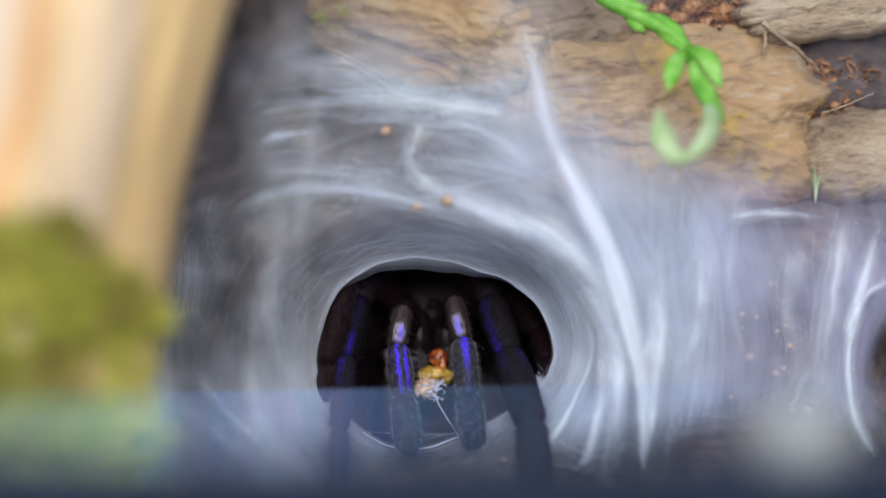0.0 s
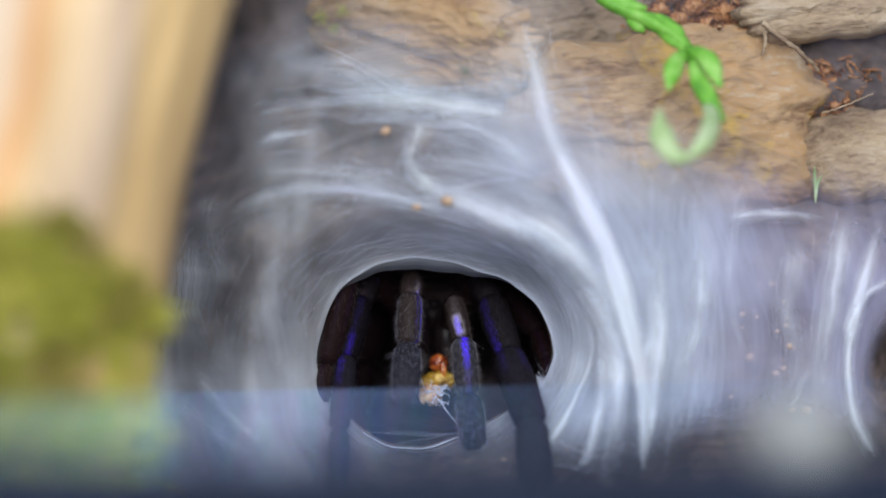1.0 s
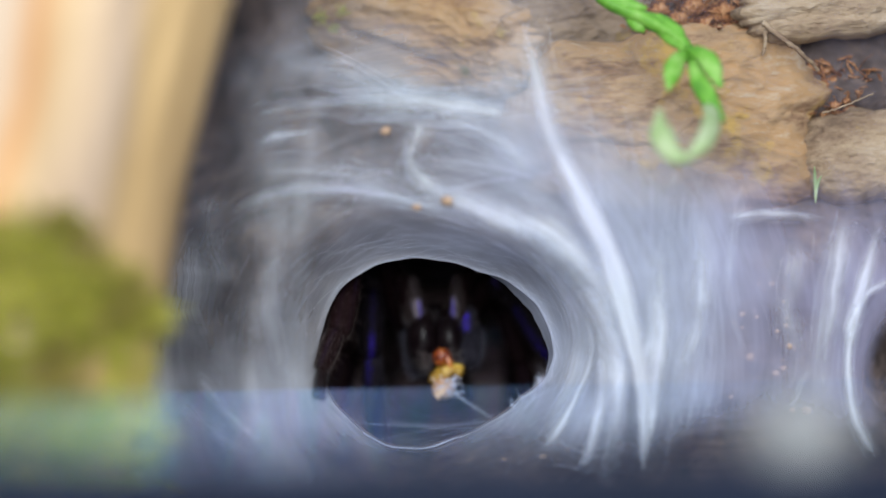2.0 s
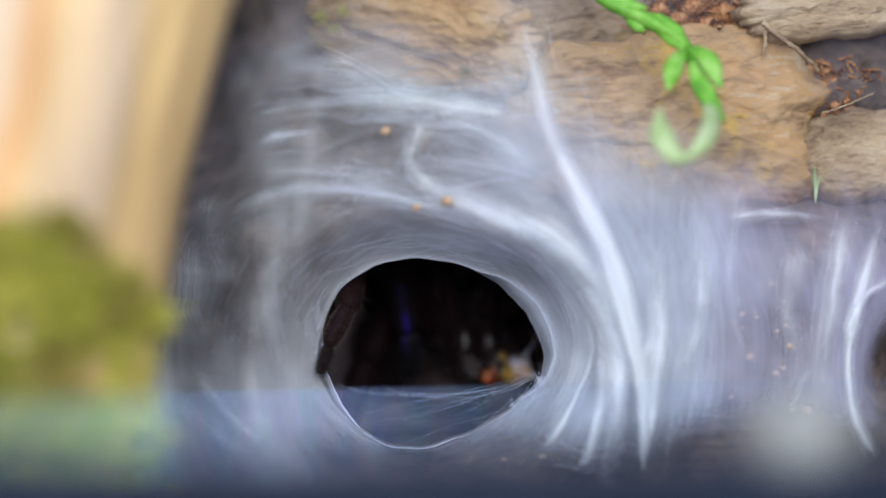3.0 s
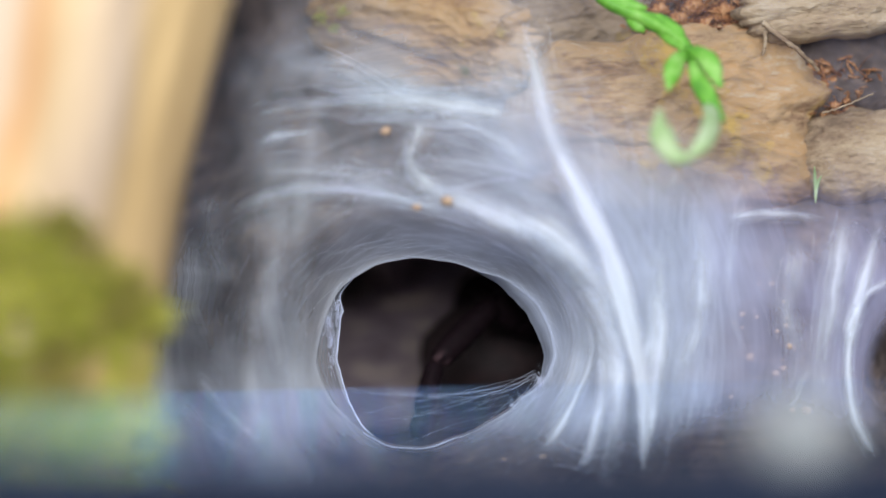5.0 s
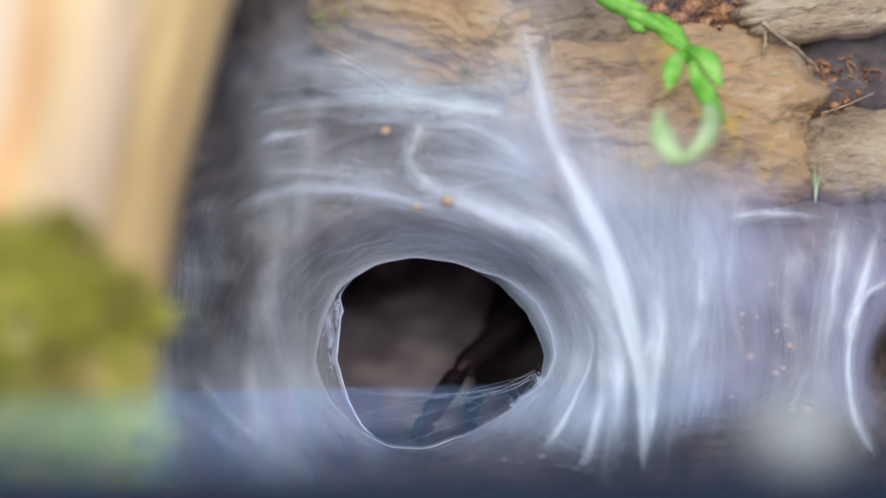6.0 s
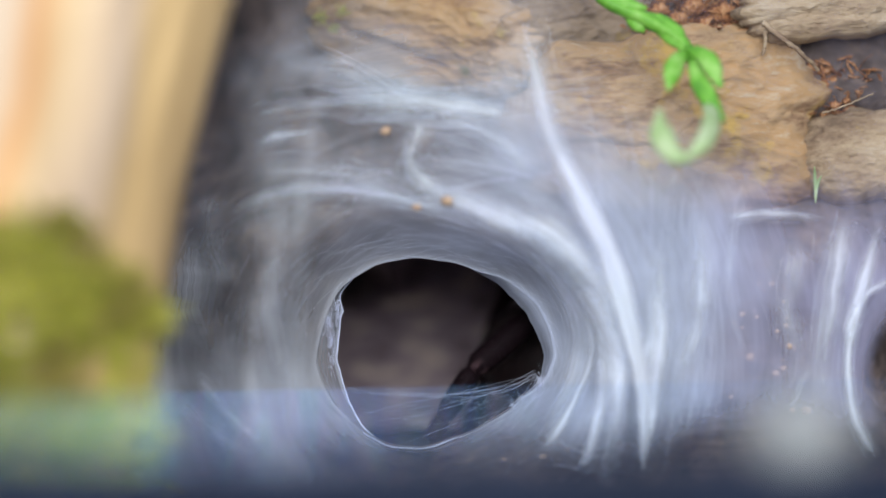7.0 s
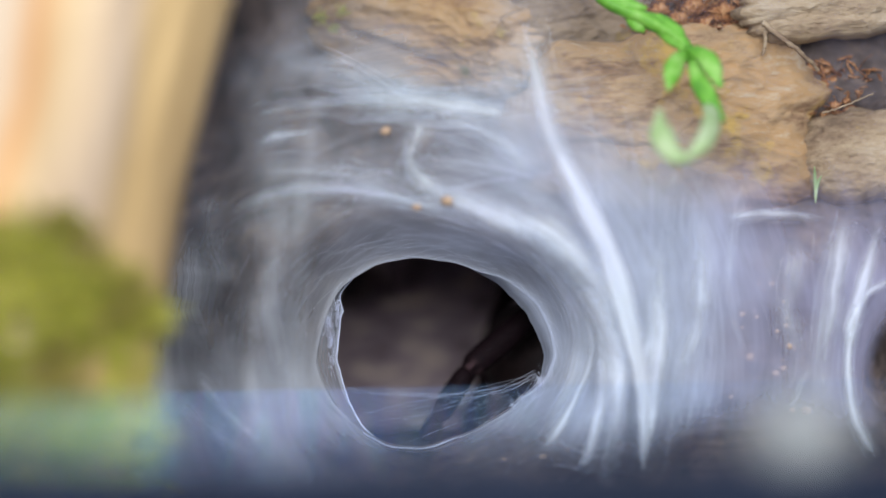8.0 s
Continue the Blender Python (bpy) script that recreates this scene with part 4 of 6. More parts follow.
def moss_clump():
    rng = np.random.default_rng(3)
    out, rad = [], []
    for _ in range(10000):
        a, h = rng.uniform(-2.9, -0.1), rng.uniform(0, 1)
        z = -0.052 + 0.066 * h
        x = -0.0705 + 0.23 * z + 0.38 * max(0.0, -0.018 - z) + 0.0315 * math.cos(a)
        y = -0.066 + 0.0255 * math.sin(a)
        lim = 0.006 - 0.022 * ease((x + 0.056) / 0.020) + 0.006 * turb((x, z, 1), 90)
        if z > lim or (z < -0.012 and rng.uniform() < 0.9 * ease((math.cos(a) - 0.55) / 0.4)):
            continue
        d = Vector((math.cos(a), math.sin(a), rng.uniform(-0.2, 1.0))) + Vector(rng.normal(0, 0.45, 3))
        d.normalize()
        ln = rng.uniform(0.002, 0.0055)
        p = Vector((x, y, z))
        out.append([p - d * 0.001, p + d * ln * 0.5, p + d * ln + Vector((0, 0, -0.0006))])
        rad.append([0.00022, 0.0003, 0.00005])
    v, f = tubes(np.array(out), np.array(rad), 4)
    ob = mesh_object("moss", v, f, MOSS)
    tagged(ob, "yellow-green moss growing on the foot of the log", "moss", kind="stuff")


moss_clump()


def blade(points, width, thick, samples=14, sides=10, tip=0.15):
    """A fleshy leaf or stem along points, lens-shaped across."""
    c = curve_points(points, samples)
    tan = np.gradient(c, axis=0)
    verts = []
    for i in range(samples):
        u = i / (samples - 1)
        w = width * (tip + (1 - tip) * math.sin(math.pi * min(0.97, max(0.03, u))) ** 0.8) * (1 + 0.22 * turb((u * 5, width * 4000, points[0][0] * 90), 1.0))
        t = Vector(tan[i]).normalized()
        side = t.cross(Vector((0, 1, 0)))
        side = side.normalized() if side.length > 1e-4 else Vector((1, 0, 0))
        up = side.cross(t)
        for j in range(sides):
            a = 2 * math.pi * j / sides
            verts.append(Vector(c[i]) + side * (w * math.cos(a)) + up * (thick * (math.sin(a) * (0.4 + 0.6 * w / width) - 1.1 * math.exp(-(math.cos(a) / 0.35) ** 2))))
    faces = grid_faces(samples, sides, True)
    faces.append(tuple(range(sides))[::-1])
    faces.append(tuple((samples - 1) * sides + j for j in range(sides)))
    return verts, faces


plant = tagged(empty("plant_sprig", (0.0276, 0.0000, 0.0441)), "bright green fleshy plant sprig hanging over the bark", "plant")


def sprig_part(name, points, width, thick=0.0004, tip=0.12, mat=LEAF):
    o = Vector(plant.location)
    v, f = blade([Vector(p) - o for p in points], width, thick, tip=tip)
    part(name, v, f, mat, plant)


sprig_part("stem", [(0.0250, -0.0090, 0.0460), (0.0283, -0.0110, 0.0424), (0.0336, -0.0120, 0.0399), (0.0392, -0.0140, 0.0366), (0.0419, -0.0160, 0.0332), (0.0430, -0.0210, 0.0276)], 0.0013, 0.0009, 0.6)
sprig_part("leaf", [(0.0278, -0.0110, 0.0429), (0.0307, -0.0120, 0.0420), (0.0349, -0.0130, 0.0412)], 0.0014)
sprig_part("leaf", [(0.0312, -0.0110, 0.0411), (0.0334, -0.0120, 0.0387), (0.0345, -0.0120, 0.0372)], 0.0014)
sprig_part("leaf", [(0.0346, -0.0110, 0.0405), (0.0387, -0.0140, 0.0372), (0.0414, -0.0160, 0.0335)], 0.0019)
sprig_part("leaf", [(0.0413, -0.0170, 0.0334), (0.0389, -0.0210, 0.0309), (0.0373, -0.0250, 0.0263)], 0.0016)
sprig_part("leaf", [(0.0413, -0.0170, 0.0341), (0.0443, -0.0210, 0.0318), (0.0462, -0.0240, 0.0269)], 0.0018)
sprig_part("leaf", [(0.0421, -0.0180, 0.0321), (0.0431, -0.0220, 0.0275), (0.0463, -0.0270, 0.0211)], 0.0018)
sprig_part("leaf", [(0.0438, -0.0160, 0.0265), (0.0440, -0.0300, 0.0218), (0.0419, -0.0380, 0.0173), (0.0385, -0.0400, 0.0140)], 0.0018, mat=PALE_LEAF)
sprig_part("leaf", [(0.0394, -0.0400, 0.0141), (0.0364, -0.0400, 0.0152), (0.0349, -0.0380, 0.0186), (0.0348, -0.0360, 0.0224)], 0.0019, mat=PALE_LEAF)


def moss_tuft(at, r, count, seed):
    """A small cushion of moss shoots."""
    rng = np.random.default_rng(seed)
    out, rad = [], []
    for _ in range(count):
        p = Vector(at) + Vector(rng.normal(0, 0.5, 3)) * r
        d = Vector((rng.normal() * 0.6, -0.6, 0.6 + rng.normal() * 0.4)).normalized() * r * rng.uniform(0.5, 1.0)
        out.append([p, p + d * 0.5, p + d])
        rad.append([r * 0.09, r * 0.1, r * 0.02])
    v, f = tubes(np.array(out), np.array(rad), 4)
    tagged(mesh_object("moss_tuft", v, f, MOSS), "tiny yellow-green moss tuft on the bark", "moss", group="moss tufts")


for i, (x, y, z, r) in enumerate([(-0.0225, 0.0160, 0.0425, 0.0012), (-0.0200, 0.0160, 0.0405, 0.0010), (-0.0185, 0.0160, 0.0435, 0.0010), (0.0040, 0.0150, 0.0325, 0.0010)]):
    moss_tuft((x, y, z), r, 50, 40 + i)
shoot = tagged(empty("leaf_shoot", (0.0672, 0.0080, 0.0102)), "short green leaf shoot beside the pale bark", "plant")
for tip in ((-0.0005, -0.0020, 0.0046), (0.0008, -0.0015, 0.0030)):
    v, f = blade([(0, 0, -0.002), (tip[0] * 0.4, tip[1] * 0.4, tip[2] * 0.5), tip], 0.0003, 0.00015)
    part("leaf", v, f, PALE_LEAF, shoot)


def coir(name, centre, spread, count, label, seed):
    rng = np.random.default_rng(seed)
    out, rad = [], []
    for _ in range(count):
        p = np.array(centre) + rng.normal(0, 1, 3) * np.array(spread)
        d = rng.normal(0, 1, 3) * np.array((1, 0.4, 0.7))
        d /= np.linalg.norm(d)
        ln = rng.uniform(0.0008, 0.004)
        bend = rng.normal(0, 0.00025, 3)
        out.append([p - d * ln / 2, p + bend, p + d * ln / 2])
        r = rng.uniform(0.00004, 0.00026)
        rad.append([r, r * 1.1, r * 0.6])
    v, f = tubes(np.array(out), np.array(rad), 5)
    tagged(mesh_object(name, v, f, FIBRE), label, "coir", kind="stuff")


coir("coir_litter", (0.0480, 0.0120, 0.0413), (0.0055, 0.0015, 0.0028), 700, "reddish brown coir fibres packed between bark pieces", 5)
coir("coir_litter", (0.0722, 0.0125, 0.0282), (0.0032, 0.0012, 0.0034), 150, "reddish brown coir fibres on dark soil", 6)


def clod(at, r, seed):
    v, f = blob((0, 0, 0), (r * 1.2, r * 0.8, r * 0.9), seed, 0.4, 1.7, 12, 18)
    ob = mesh_object("coir_clod", v, f, FIBRE)
    ob.location = at
    tagged(ob, "reddish brown clod of coir between the bark pieces", "coir clod", group="coir clods")


for i, (x, z, r) in enumerate([(0.0392, 0.0436, 0.0016), (0.0425, 0.0418, 0.0017), (0.0452, 0.0441, 0.0019), (0.0476, 0.0409, 0.0016), (0.0503, 0.0429, 0.0021), (0.0518, 0.0398, 0.0015),
                               (0.0535, 0.0421, 0.0014), (0.0755, 0.0335, 0.0008), (0.0760, 0.0300, 0.0006), (0.0712, 0.0262, 0.0009), (0.0735, 0.0270, 0.0007), (0.0695, 0.0248, 0.0007), (0.0676, 0.0334, 0.0011), (0.0697, 0.0324, 0.0012), (0.0712, 0.0307, 0.0009), (0.0716, 0.0247, 0.0010), (0.0739, 0.0254, 0.0009), (0.0762, 0.0316, 0.0006)]):
    clod((x, 0.0105 if x < 0.06 else soil_depth(x, z) - 0.0002, z), r, i * 2.3 + 1)


def twig(points, r, label):
    c = curve_points(points, 40)
    c += np.array([[0.0002 * turb((k * 0.22, r * 1e5, q), 1.0) for q in range(3)] for k in range(40)])
    v, f = tubes(c[None], np.array([[r * (1.15 - 0.012 * k) * (1 + 0.5 * turb((k * 0.5, r * 1e5, 9), 1.0)) for k in range(40)]]), 7)
    tagged(mesh_object("twig", v, f, PALE_BARK), label, "twig", group="twigs")


twig([(0.0572, 0.0045, 0.0404), (0.0597, 0.0035, 0.0383), (0.0628, 0.0035, 0.0359), (0.0660, 0.0050, 0.0334), (0.0672, 0.0060, 0.0322)], 0.00048, "pale grey twig lying across the dark gap in the bark")
twig([(0.0577, 0.0055, 0.0404), (0.0578, 0.0052, 0.0378), (0.0575, 0.0055, 0.0350)], 0.0004, "thin tan twig by the coir")
twig([(0.0678, 0.0040, 0.0243), (0.0711, 0.0030, 0.0253), (0.0771, 0.0050, 0.0279)], 0.00022, "thin reddish twig against pale bark")


def crumb(at, r, seed):
    v, f = blob((0, 0, 0), (r, r * 0.8, r * 0.8), seed, 0.35, 1.6, 8, 12)
    ob = mesh_object("soil_crumb", v, f, CRUMB)
    ob.location = at
    tagged(ob, "small orange-brown crumb caught in the silk", "crumb", group="crumbs in the web")


for i, ((x, z), r) in enumerate([((-0.0097, 0.0199), 0.0008), ((0.0008, 0.0081), 0.0009), ((-0.0044, 0.0071), 0.0007), ((0.0536, -0.0188), 0.0008), ((0.0384, -0.0075), 0.0007),
                                 ((0.0635, -0.0280), 0.0008), ((0.0170, -0.0352), 0.0005), ((0.0105, -0.0362), 0.0004), ((0.0212, -0.0341), 0.0003), ((0.0551, -0.0061), 0.0004), ((0.0507, -0.0129), 0.0004), ((0.0522, -0.0137), 0.0003), ((0.0595, -0.0068), 0.0003)]):
    crumb((x, bank(x, z) + (0.0014 if i > 2 else -0.0042), z), r * 1.15, i * 1.7)
scatter = np.random.default_rng(11)
for i in range(24):
    x, z = 0.056 + scatter.normal() * 0.0065, -0.016 + scatter.normal() * 0.0065
    crumb((x, bank(x, z) + scatter.uniform(0.0008, 0.003), z), scatter.uniform(0.0002, 0.0008), 30 + i)


# ---- front of the enclosure ----
def front_pane(name, x0, x1, y, z0, z1, h, mat):
    tilt = 0.02
    verts = []
    for yy in (y, y + h):
        verts += [(x0, yy, z0), (x1, yy, z0), (x1, yy, z1 + tilt * x1), (x0, yy, z1 + tilt * x0)]
    faces = [(0, 1, 2, 3), (7, 6, 5, 4), (0, 4, 5, 1), (1, 5, 6, 2), (2, 6, 7, 3), (3, 7, 4, 0)]
    ob = mesh_object(name, verts, faces, mat, False)
    ob.visible_shadow = False
    tagged(ob, "low clear acrylic front pane with a bluish reflected haze painted in", "pane", kind="structure")


front_pane("front_pane", -0.047, 0.2, -0.024, -0.0525, -0.0230, 0.0016, PANE)
# Added second pane that carries the painted haze over moss and log foot.
front_pane("corner_pane", -0.2, -0.0355, -0.108, -0.059, -0.0185, 0.002, CORNER_PANE)


def bevelled_bar(name, size, at, mat, bevel, label, category):
    bm = bmesh.new()
    bmesh.ops.create_cube(bm, size=1)
    for v in bm.verts:
        v.co = Vector((v.co.x * size[0], v.co.y * size[1], v.co.z * size[2]))
    bmesh.ops.bevel(bm, geom=bm.edges[:], offset=bevel, segments=3, affect="EDGES", profile=0.5)
    me = bpy.data.meshes.new(name)
    bm.to_mesh(me)
    bm.free()
    me.materials.append(mat)
    ob = new(name, me)
    ob.location = at
    return tagged(ob, label, category)


rail = bevelled_bar("front_rail", (0.42, 0.018, 0.0455), (0, -0.17, -0.0444), FRAME, 0.003, "dark navy plastic front rail of the enclosure", "rail")
rail.rotation_euler[1] = math.radians(-0.6)
v, f = blob((0, 0, 0), (0.0052, 0.004, 0.0046), 2.2, 0.05, 1.0)
knob = mesh_object("latch_knob", v, f, KNOB)
knob.location = (0.0365, -0.17, -0.0190)
tagged(knob, "pale grey plastic latch knob on the front rail", "latch")


# ---- spider ----
def hairs(profile, count, rng, length, radius, lie=0.5):
    """Hairs standing off a limb given by (distance, radius) pairs."""
    d = np.array([p[0] for p in profile])
    r = np.array([p[1] for p in profile])
    out, rad = [], []
    for _ in range(count):
        u = rng.uniform(d[0], d[-1])
        rr = float(np.interp(u, d, r)) * 0.97
        a = rng.uniform(0, 2 * math.pi)
        n = np.array((math.cos(a), math.sin(a), 0))
        dirn = n + np.array((0, 0, -1)) * rng.uniform(lie * 0.6, lie * 2.0) + rng.normal(0, 0.2, 3)
        dirn /= np.linalg.norm(dirn)
        ln = length * rng.uniform(0.4, 1.3)
        p = n * rr + np.array((0, 0, -u))
        out.append([p, p + dirn * ln * 0.55, p + dirn * ln + np.array((0, 0, -0.12 * ln))])
        rad.append([radius, radius * 0.7, radius * 0.15])
    return tubes(np.array(out), np.array(rad), 3)


def segment(name, parent, length, r0, r1, r2, mat, count, seed, hair=0.0011, long_count=14, label="", hair_mat=None):
    """One limb segment hanging along -z, swollen in the middle, with short fur and some long bristles."""
    rng = np.random.default_rng(seed)
    prof = []
    for i in range(13):
        u = i / 12
        r = r0 * (1 - u) ** 2 + 2 * r1 * 1.15 * u * (1 - u) + r2 * u ** 2
        if i == 0:
            r *= 0.72
        if i == 12:
            r *= 0.6
        prof.append((length * (u if i < 12 else 1.02), r))
    v, f = lathe_ring(prof, 20)
    v = [tuple(q) for q in v]
    hv, hf = hairs(prof, count, rng, hair * 0.75, 0.000015, 0.8)
    lv, lf = hairs(prof, long_count, rng, hair * 2.4, 0.00002, 0.4)
    n = len(v)
    allv = v + [tuple(q) for q in hv] + [tuple(q) for q in lv]
    allf = list(f) + [tuple(int(k) + n for k in q) for q in hf] + [tuple(int(k) + n + len(hv) for k in q) for q in lf]
    ob = part(name, allv, allf, [mat, hair_mat or HAIR], parent, label)
    idx = np.zeros(len(ob.data.polygons), int)
    idx[len(f):] = 1
    ob.data.polygons.foreach_set("material_index", idx)
    return ob


SPIDER_AT = Vector((0.0, 0.032, -0.016))
spider = tagged(empty("tarantula", SPIDER_AT), "black furry tarantula with metallic blue banded legs, in its burrow", "spider")


def body_part(name, centre, radii, mat, label="", fur=0, seed=1, rough=0.06, hair=None):
    o = SPIDER_AT
    v, f = blob(Vector(centre) - o, radii, seed, rough, 1.5, 18, 26)
    rng = np.random.default_rng(seed)
    nf = len(f)
    if fur:
        out, rad = [], []
        c = np.array(Vector(centre) - o)
        for _ in range(fur):
            n = rng.normal(0, 1, 3)
            n /= np.linalg.norm(n)
            p = c + n * np.array(radii) * 0.97
            e = n + rng.normal(0, 0.35, 3) + np.array((0, 0.3, -0.3))
            e /= np.linalg.norm(e)
            ln = rng.uniform(0.0008, 0.0026)
            out.append([p, p + e * ln * 0.5, p + e * ln])
            rad.append([0.000025, 0.00002, 0.000005])
        hv, hf = tubes(np.array(out), np.array(rad), 3)
        n0 = len(v)
        v = v + [tuple(q) for q in hv]
        f = f + [tuple(int(k) + n0 for k in q) for q in hf]
    ob = part(name, v, f, [mat, hair or HAIR], spider, label)
    idx = np.zeros(len(ob.data.polygons), int)
    idx[nf:] = 1
    ob.data.polygons.foreach_set("material_index", idx)
    return ob


body_part("carapace", (-0.0021, 0.0360, -0.0117), (0.0092, 0.0105, 0.0062), CUTICLE, "flat dark head shield", 500, 2)
body_part("abdomen", (-0.0022, 0.0600, -0.0183), (0.0125, 0.0155, 0.0115), CUTICLE, "furry black abdomen", 900, 3)
body_part("chelicera", (-0.0045, 0.0200, -0.0165), (0.0030, 0.0052, 0.0058), GLOSSY, "glossy dark jaw", 120, 4)
body_part("chelicera", (0.0005, 0.0200, -0.0165), (0.0030, 0.0052, 0.0058), GLOSSY, "glossy dark jaw", 120, 5)
body_part("eye_tubercle", (-0.0017, 0.0260, -0.0105), (0.0016, 0.0016, 0.0011), GLOSSY, "shiny eye cluster", 0, 6, 0.2)
body_part("sternum", (-0.0021, 0.0360, -0.0271), (0.0085, 0.0105, 0.0055), CUTICLE, "dark furry underside", 500, 12)
body_part("fang_fringe", (-0.0041, 0.0130, -0.0201), (0.0007, 0.0006, 0.0014), CUTICLE, "grey hair fringe of the fang", 150, 7, hair=PALE_HAIR)
body_part("fang_fringe", (0.0013, 0.0130, -0.0201), (0.0007, 0.0006, 0.0014), CUTICLE, "grey hair fringe of the fang", 150, 8, hair=PALE_HAIR)


def limb_pose(a, b):
    """The pose of a segment from joint a towards joint b, its front kept to the burrow's mouth."""
    z = (Vector(a) - Vector(b)).normalized()
    y = Vector((0, 1, 0)) - z * z.y
    if y.length < 0.05:
        y = Vector((0, 0, 1)) - z * z.z
    y.normalize()
    x = y.cross(z)
    m = Matrix((x, y, z)).transposed().to_4x4()
    return Matrix.Translation(a) @ m


def limb_names(n):
    return ["femur", "patella", "tibia", "tarsus"] if n == 4 else ["femur", "patella", "tibia", "metatarsus", "tarsus"]


def limb(rest, radii, mats, seed, fur=600, long_hairs=16, hair=None):
    """A limb through rest joints (world places); gives its segments and their lengths."""
    names = limb_names(len(rest) - 1)
    coats = hair if isinstance(hair, list) else [hair] * 5
    segs = []
    for i in range(len(rest) - 1):
        ln = (Vector(rest[i + 1]) - Vector(rest[i])).length
        r = radii[i]
        segs.append((segment(names[i], spider, ln, r * 0.85, r, r * 0.85, mats[i], fur, seed * 10 + i, long_count=long_hairs, hair_mat=coats[i]), ln))
    return segs


def limb_rows(segs, keys, body):
    """Rows for each segment from joints in the world at each time; body gives the spider's pose at a time."""
    rows = [[] for _ in segs]
    for t, joints, *more in keys:
        twist = pose(0, 0, 0, 0, 0, more[0] if more else 0)
        back = body(t).inverted()
        a = Vector(joints[0])
        for i, (ob, ln) in enumerate(segs):
            b = a + (Vector(joints[i + 1]) - a).normalized() * ln
            rows[i].append((t, back @ limb_pose(a, b) @ twist))
            a = b
    return rows


def settle(rest, joints):
    """Joints drawn to the limb's own lengths, with hip and tip held."""
    lens = [(Vector(b) - Vector(a)).length for a, b in zip(rest, rest[1:])]
    p = [Vector(j) for j in joints]
    hip, tip = p[0].copy(), p[-1].copy()
    for _ in range(30):
        p[-1] = tip.copy()
        for i in range(len(p) - 2, -1, -1):
            p[i] = p[i + 1] + (p[i] - p[i + 1]).normalized() * lens[i]
        p[0] = hip.copy()
        for i in range(1, len(p)):
            p[i] = p[i - 1] + (p[i] - p[i - 1]).normalized() * lens[i - 1]
    return p


# where the spider stands: seconds, shift to the side, back and up, and its turn
STEPS = [(0.0, 0, 0, 0, 0), (1.5, 0, 0, 0, 0), (1.7, -0.0004, 0.0025, -0.0002, 0), (2.2, 0.0, 0.013, -0.001, 7), (2.8, 0.002, 0.0172, -0.002, 15),
         (3.0, 0.0040, 0.0178, -0.002, 17), (3.2, 0.0065, 0.0185, -0.003, 20), (3.5, 0.0105, 0.0195, -0.003, 26), (4.0, 0.019, 0.0205, -0.003, 46),
         (4.5, 0.031, 0.0215, -0.003, 78), (4.7, 0.034, 0.0215, -0.003, 86), (5.8, 0.0475, 0.020, -0.002, 104), (8.0, 0.049, 0.020, -0.002, 106)]


def body_at(t):
    for a, b in zip(STEPS, STEPS[1:]):
        if a[0] <= t <= b[0]:
            f = (t - a[0]) / (b[0] - a[0])
            x, y, z, turn = [p + (q - p) * f for p, q in zip(a[1:], b[1:])]
            return Matrix.Translation(SPIDER_AT + Vector((x, y, z))) @ pose(0, 0, 0, 0, 0, turn)


REST_BACK = Matrix.Translation(-SPIDER_AT)


def carried(joints, t, tuck=1.0, spread=(0, 0, 0)):
    """The rest joints carried along with the body, drawn in by tuck."""
    m = body_at(t) @ REST_BACK
    hip = Vector(joints[0])
    n = len(joints) - 1
    return [m @ (hip + (Vector(j) - hip) * tuck + Vector(spread) * (i / n)) for i, j in enumerate(joints)]


LATER = [2.2, 2.8, 3.2, 3.5, 4.0, 4.7, 5.8, 8.0]

PALP_L = [(-0.0046, 0.0220, -0.0168), (-0.0072, 0.0080, -0.0106), (-0.0082, 0.0030, -0.0172), (-0.0071, 0.0000, -0.0261), (-0.0060, -0.0030, -0.0356)]
PALP_R = [(0.0006, 0.0220, -0.0168), (0.0019, 0.0080, -0.0089), (0.0035, 0.0030, -0.0160), (0.0045, 0.0000, -0.0259), (0.0054, -0.0030, -0.0348)]
PALP_L_UP = [(-0.0046, 0.0220, -0.0168), (-0.0055, 0.0110, -0.0042), (-0.0058, 0.0040, -0.0080), (-0.0062, 0.0010, -0.0165), (-0.0068, -0.0030, -0.0287)]
PALP_L_UP2 = [(-0.0046, 0.0220, -0.0168), (-0.0055, 0.0110, -0.0045), (-0.0062, 0.0040, -0.0086), (-0.0067, 0.0010, -0.0171), (-0.0077, -0.0030, -0.0292)]
PALP_L_DOWN = [(-0.0046, 0.0220, -0.0168), (-0.0063, 0.0080, -0.0086), (-0.0072, 0.0030, -0.0165), (-0.0072, 0.0000, -0.0257), (-0.0070, -0.0030, -0.0346)]
LEG1_L = [(-0.0042, 0.0280, -0.0143), (-0.0134, 0.0160, -0.0051), (-0.0148, 0.0100, -0.0091), (-0.0172, 0.0030, -0.0195), (-0.0179, -0.0100, -0.0311), (-0.0176, -0.0210, -0.0397)]
LEG1_BACK = [(-0.0092, 0.0360, 0.0001), (-0.0089, 0.0340, -0.0034), (-0.0076, 0.0320, -0.0172), (-0.0075, 0.0440, -0.0221), (-0.0075, 0.0520, -0.0247)]
LEG1_R = [(0.0006, 0.0280, -0.0143), (0.0067, 0.0160, -0.0056), (0.0086, 0.0100, -0.0091), (0.0117, 0.0030, -0.0188), (0.0151, -0.0130, -0.0299), (0.0157, -0.0215, -0.0398)]
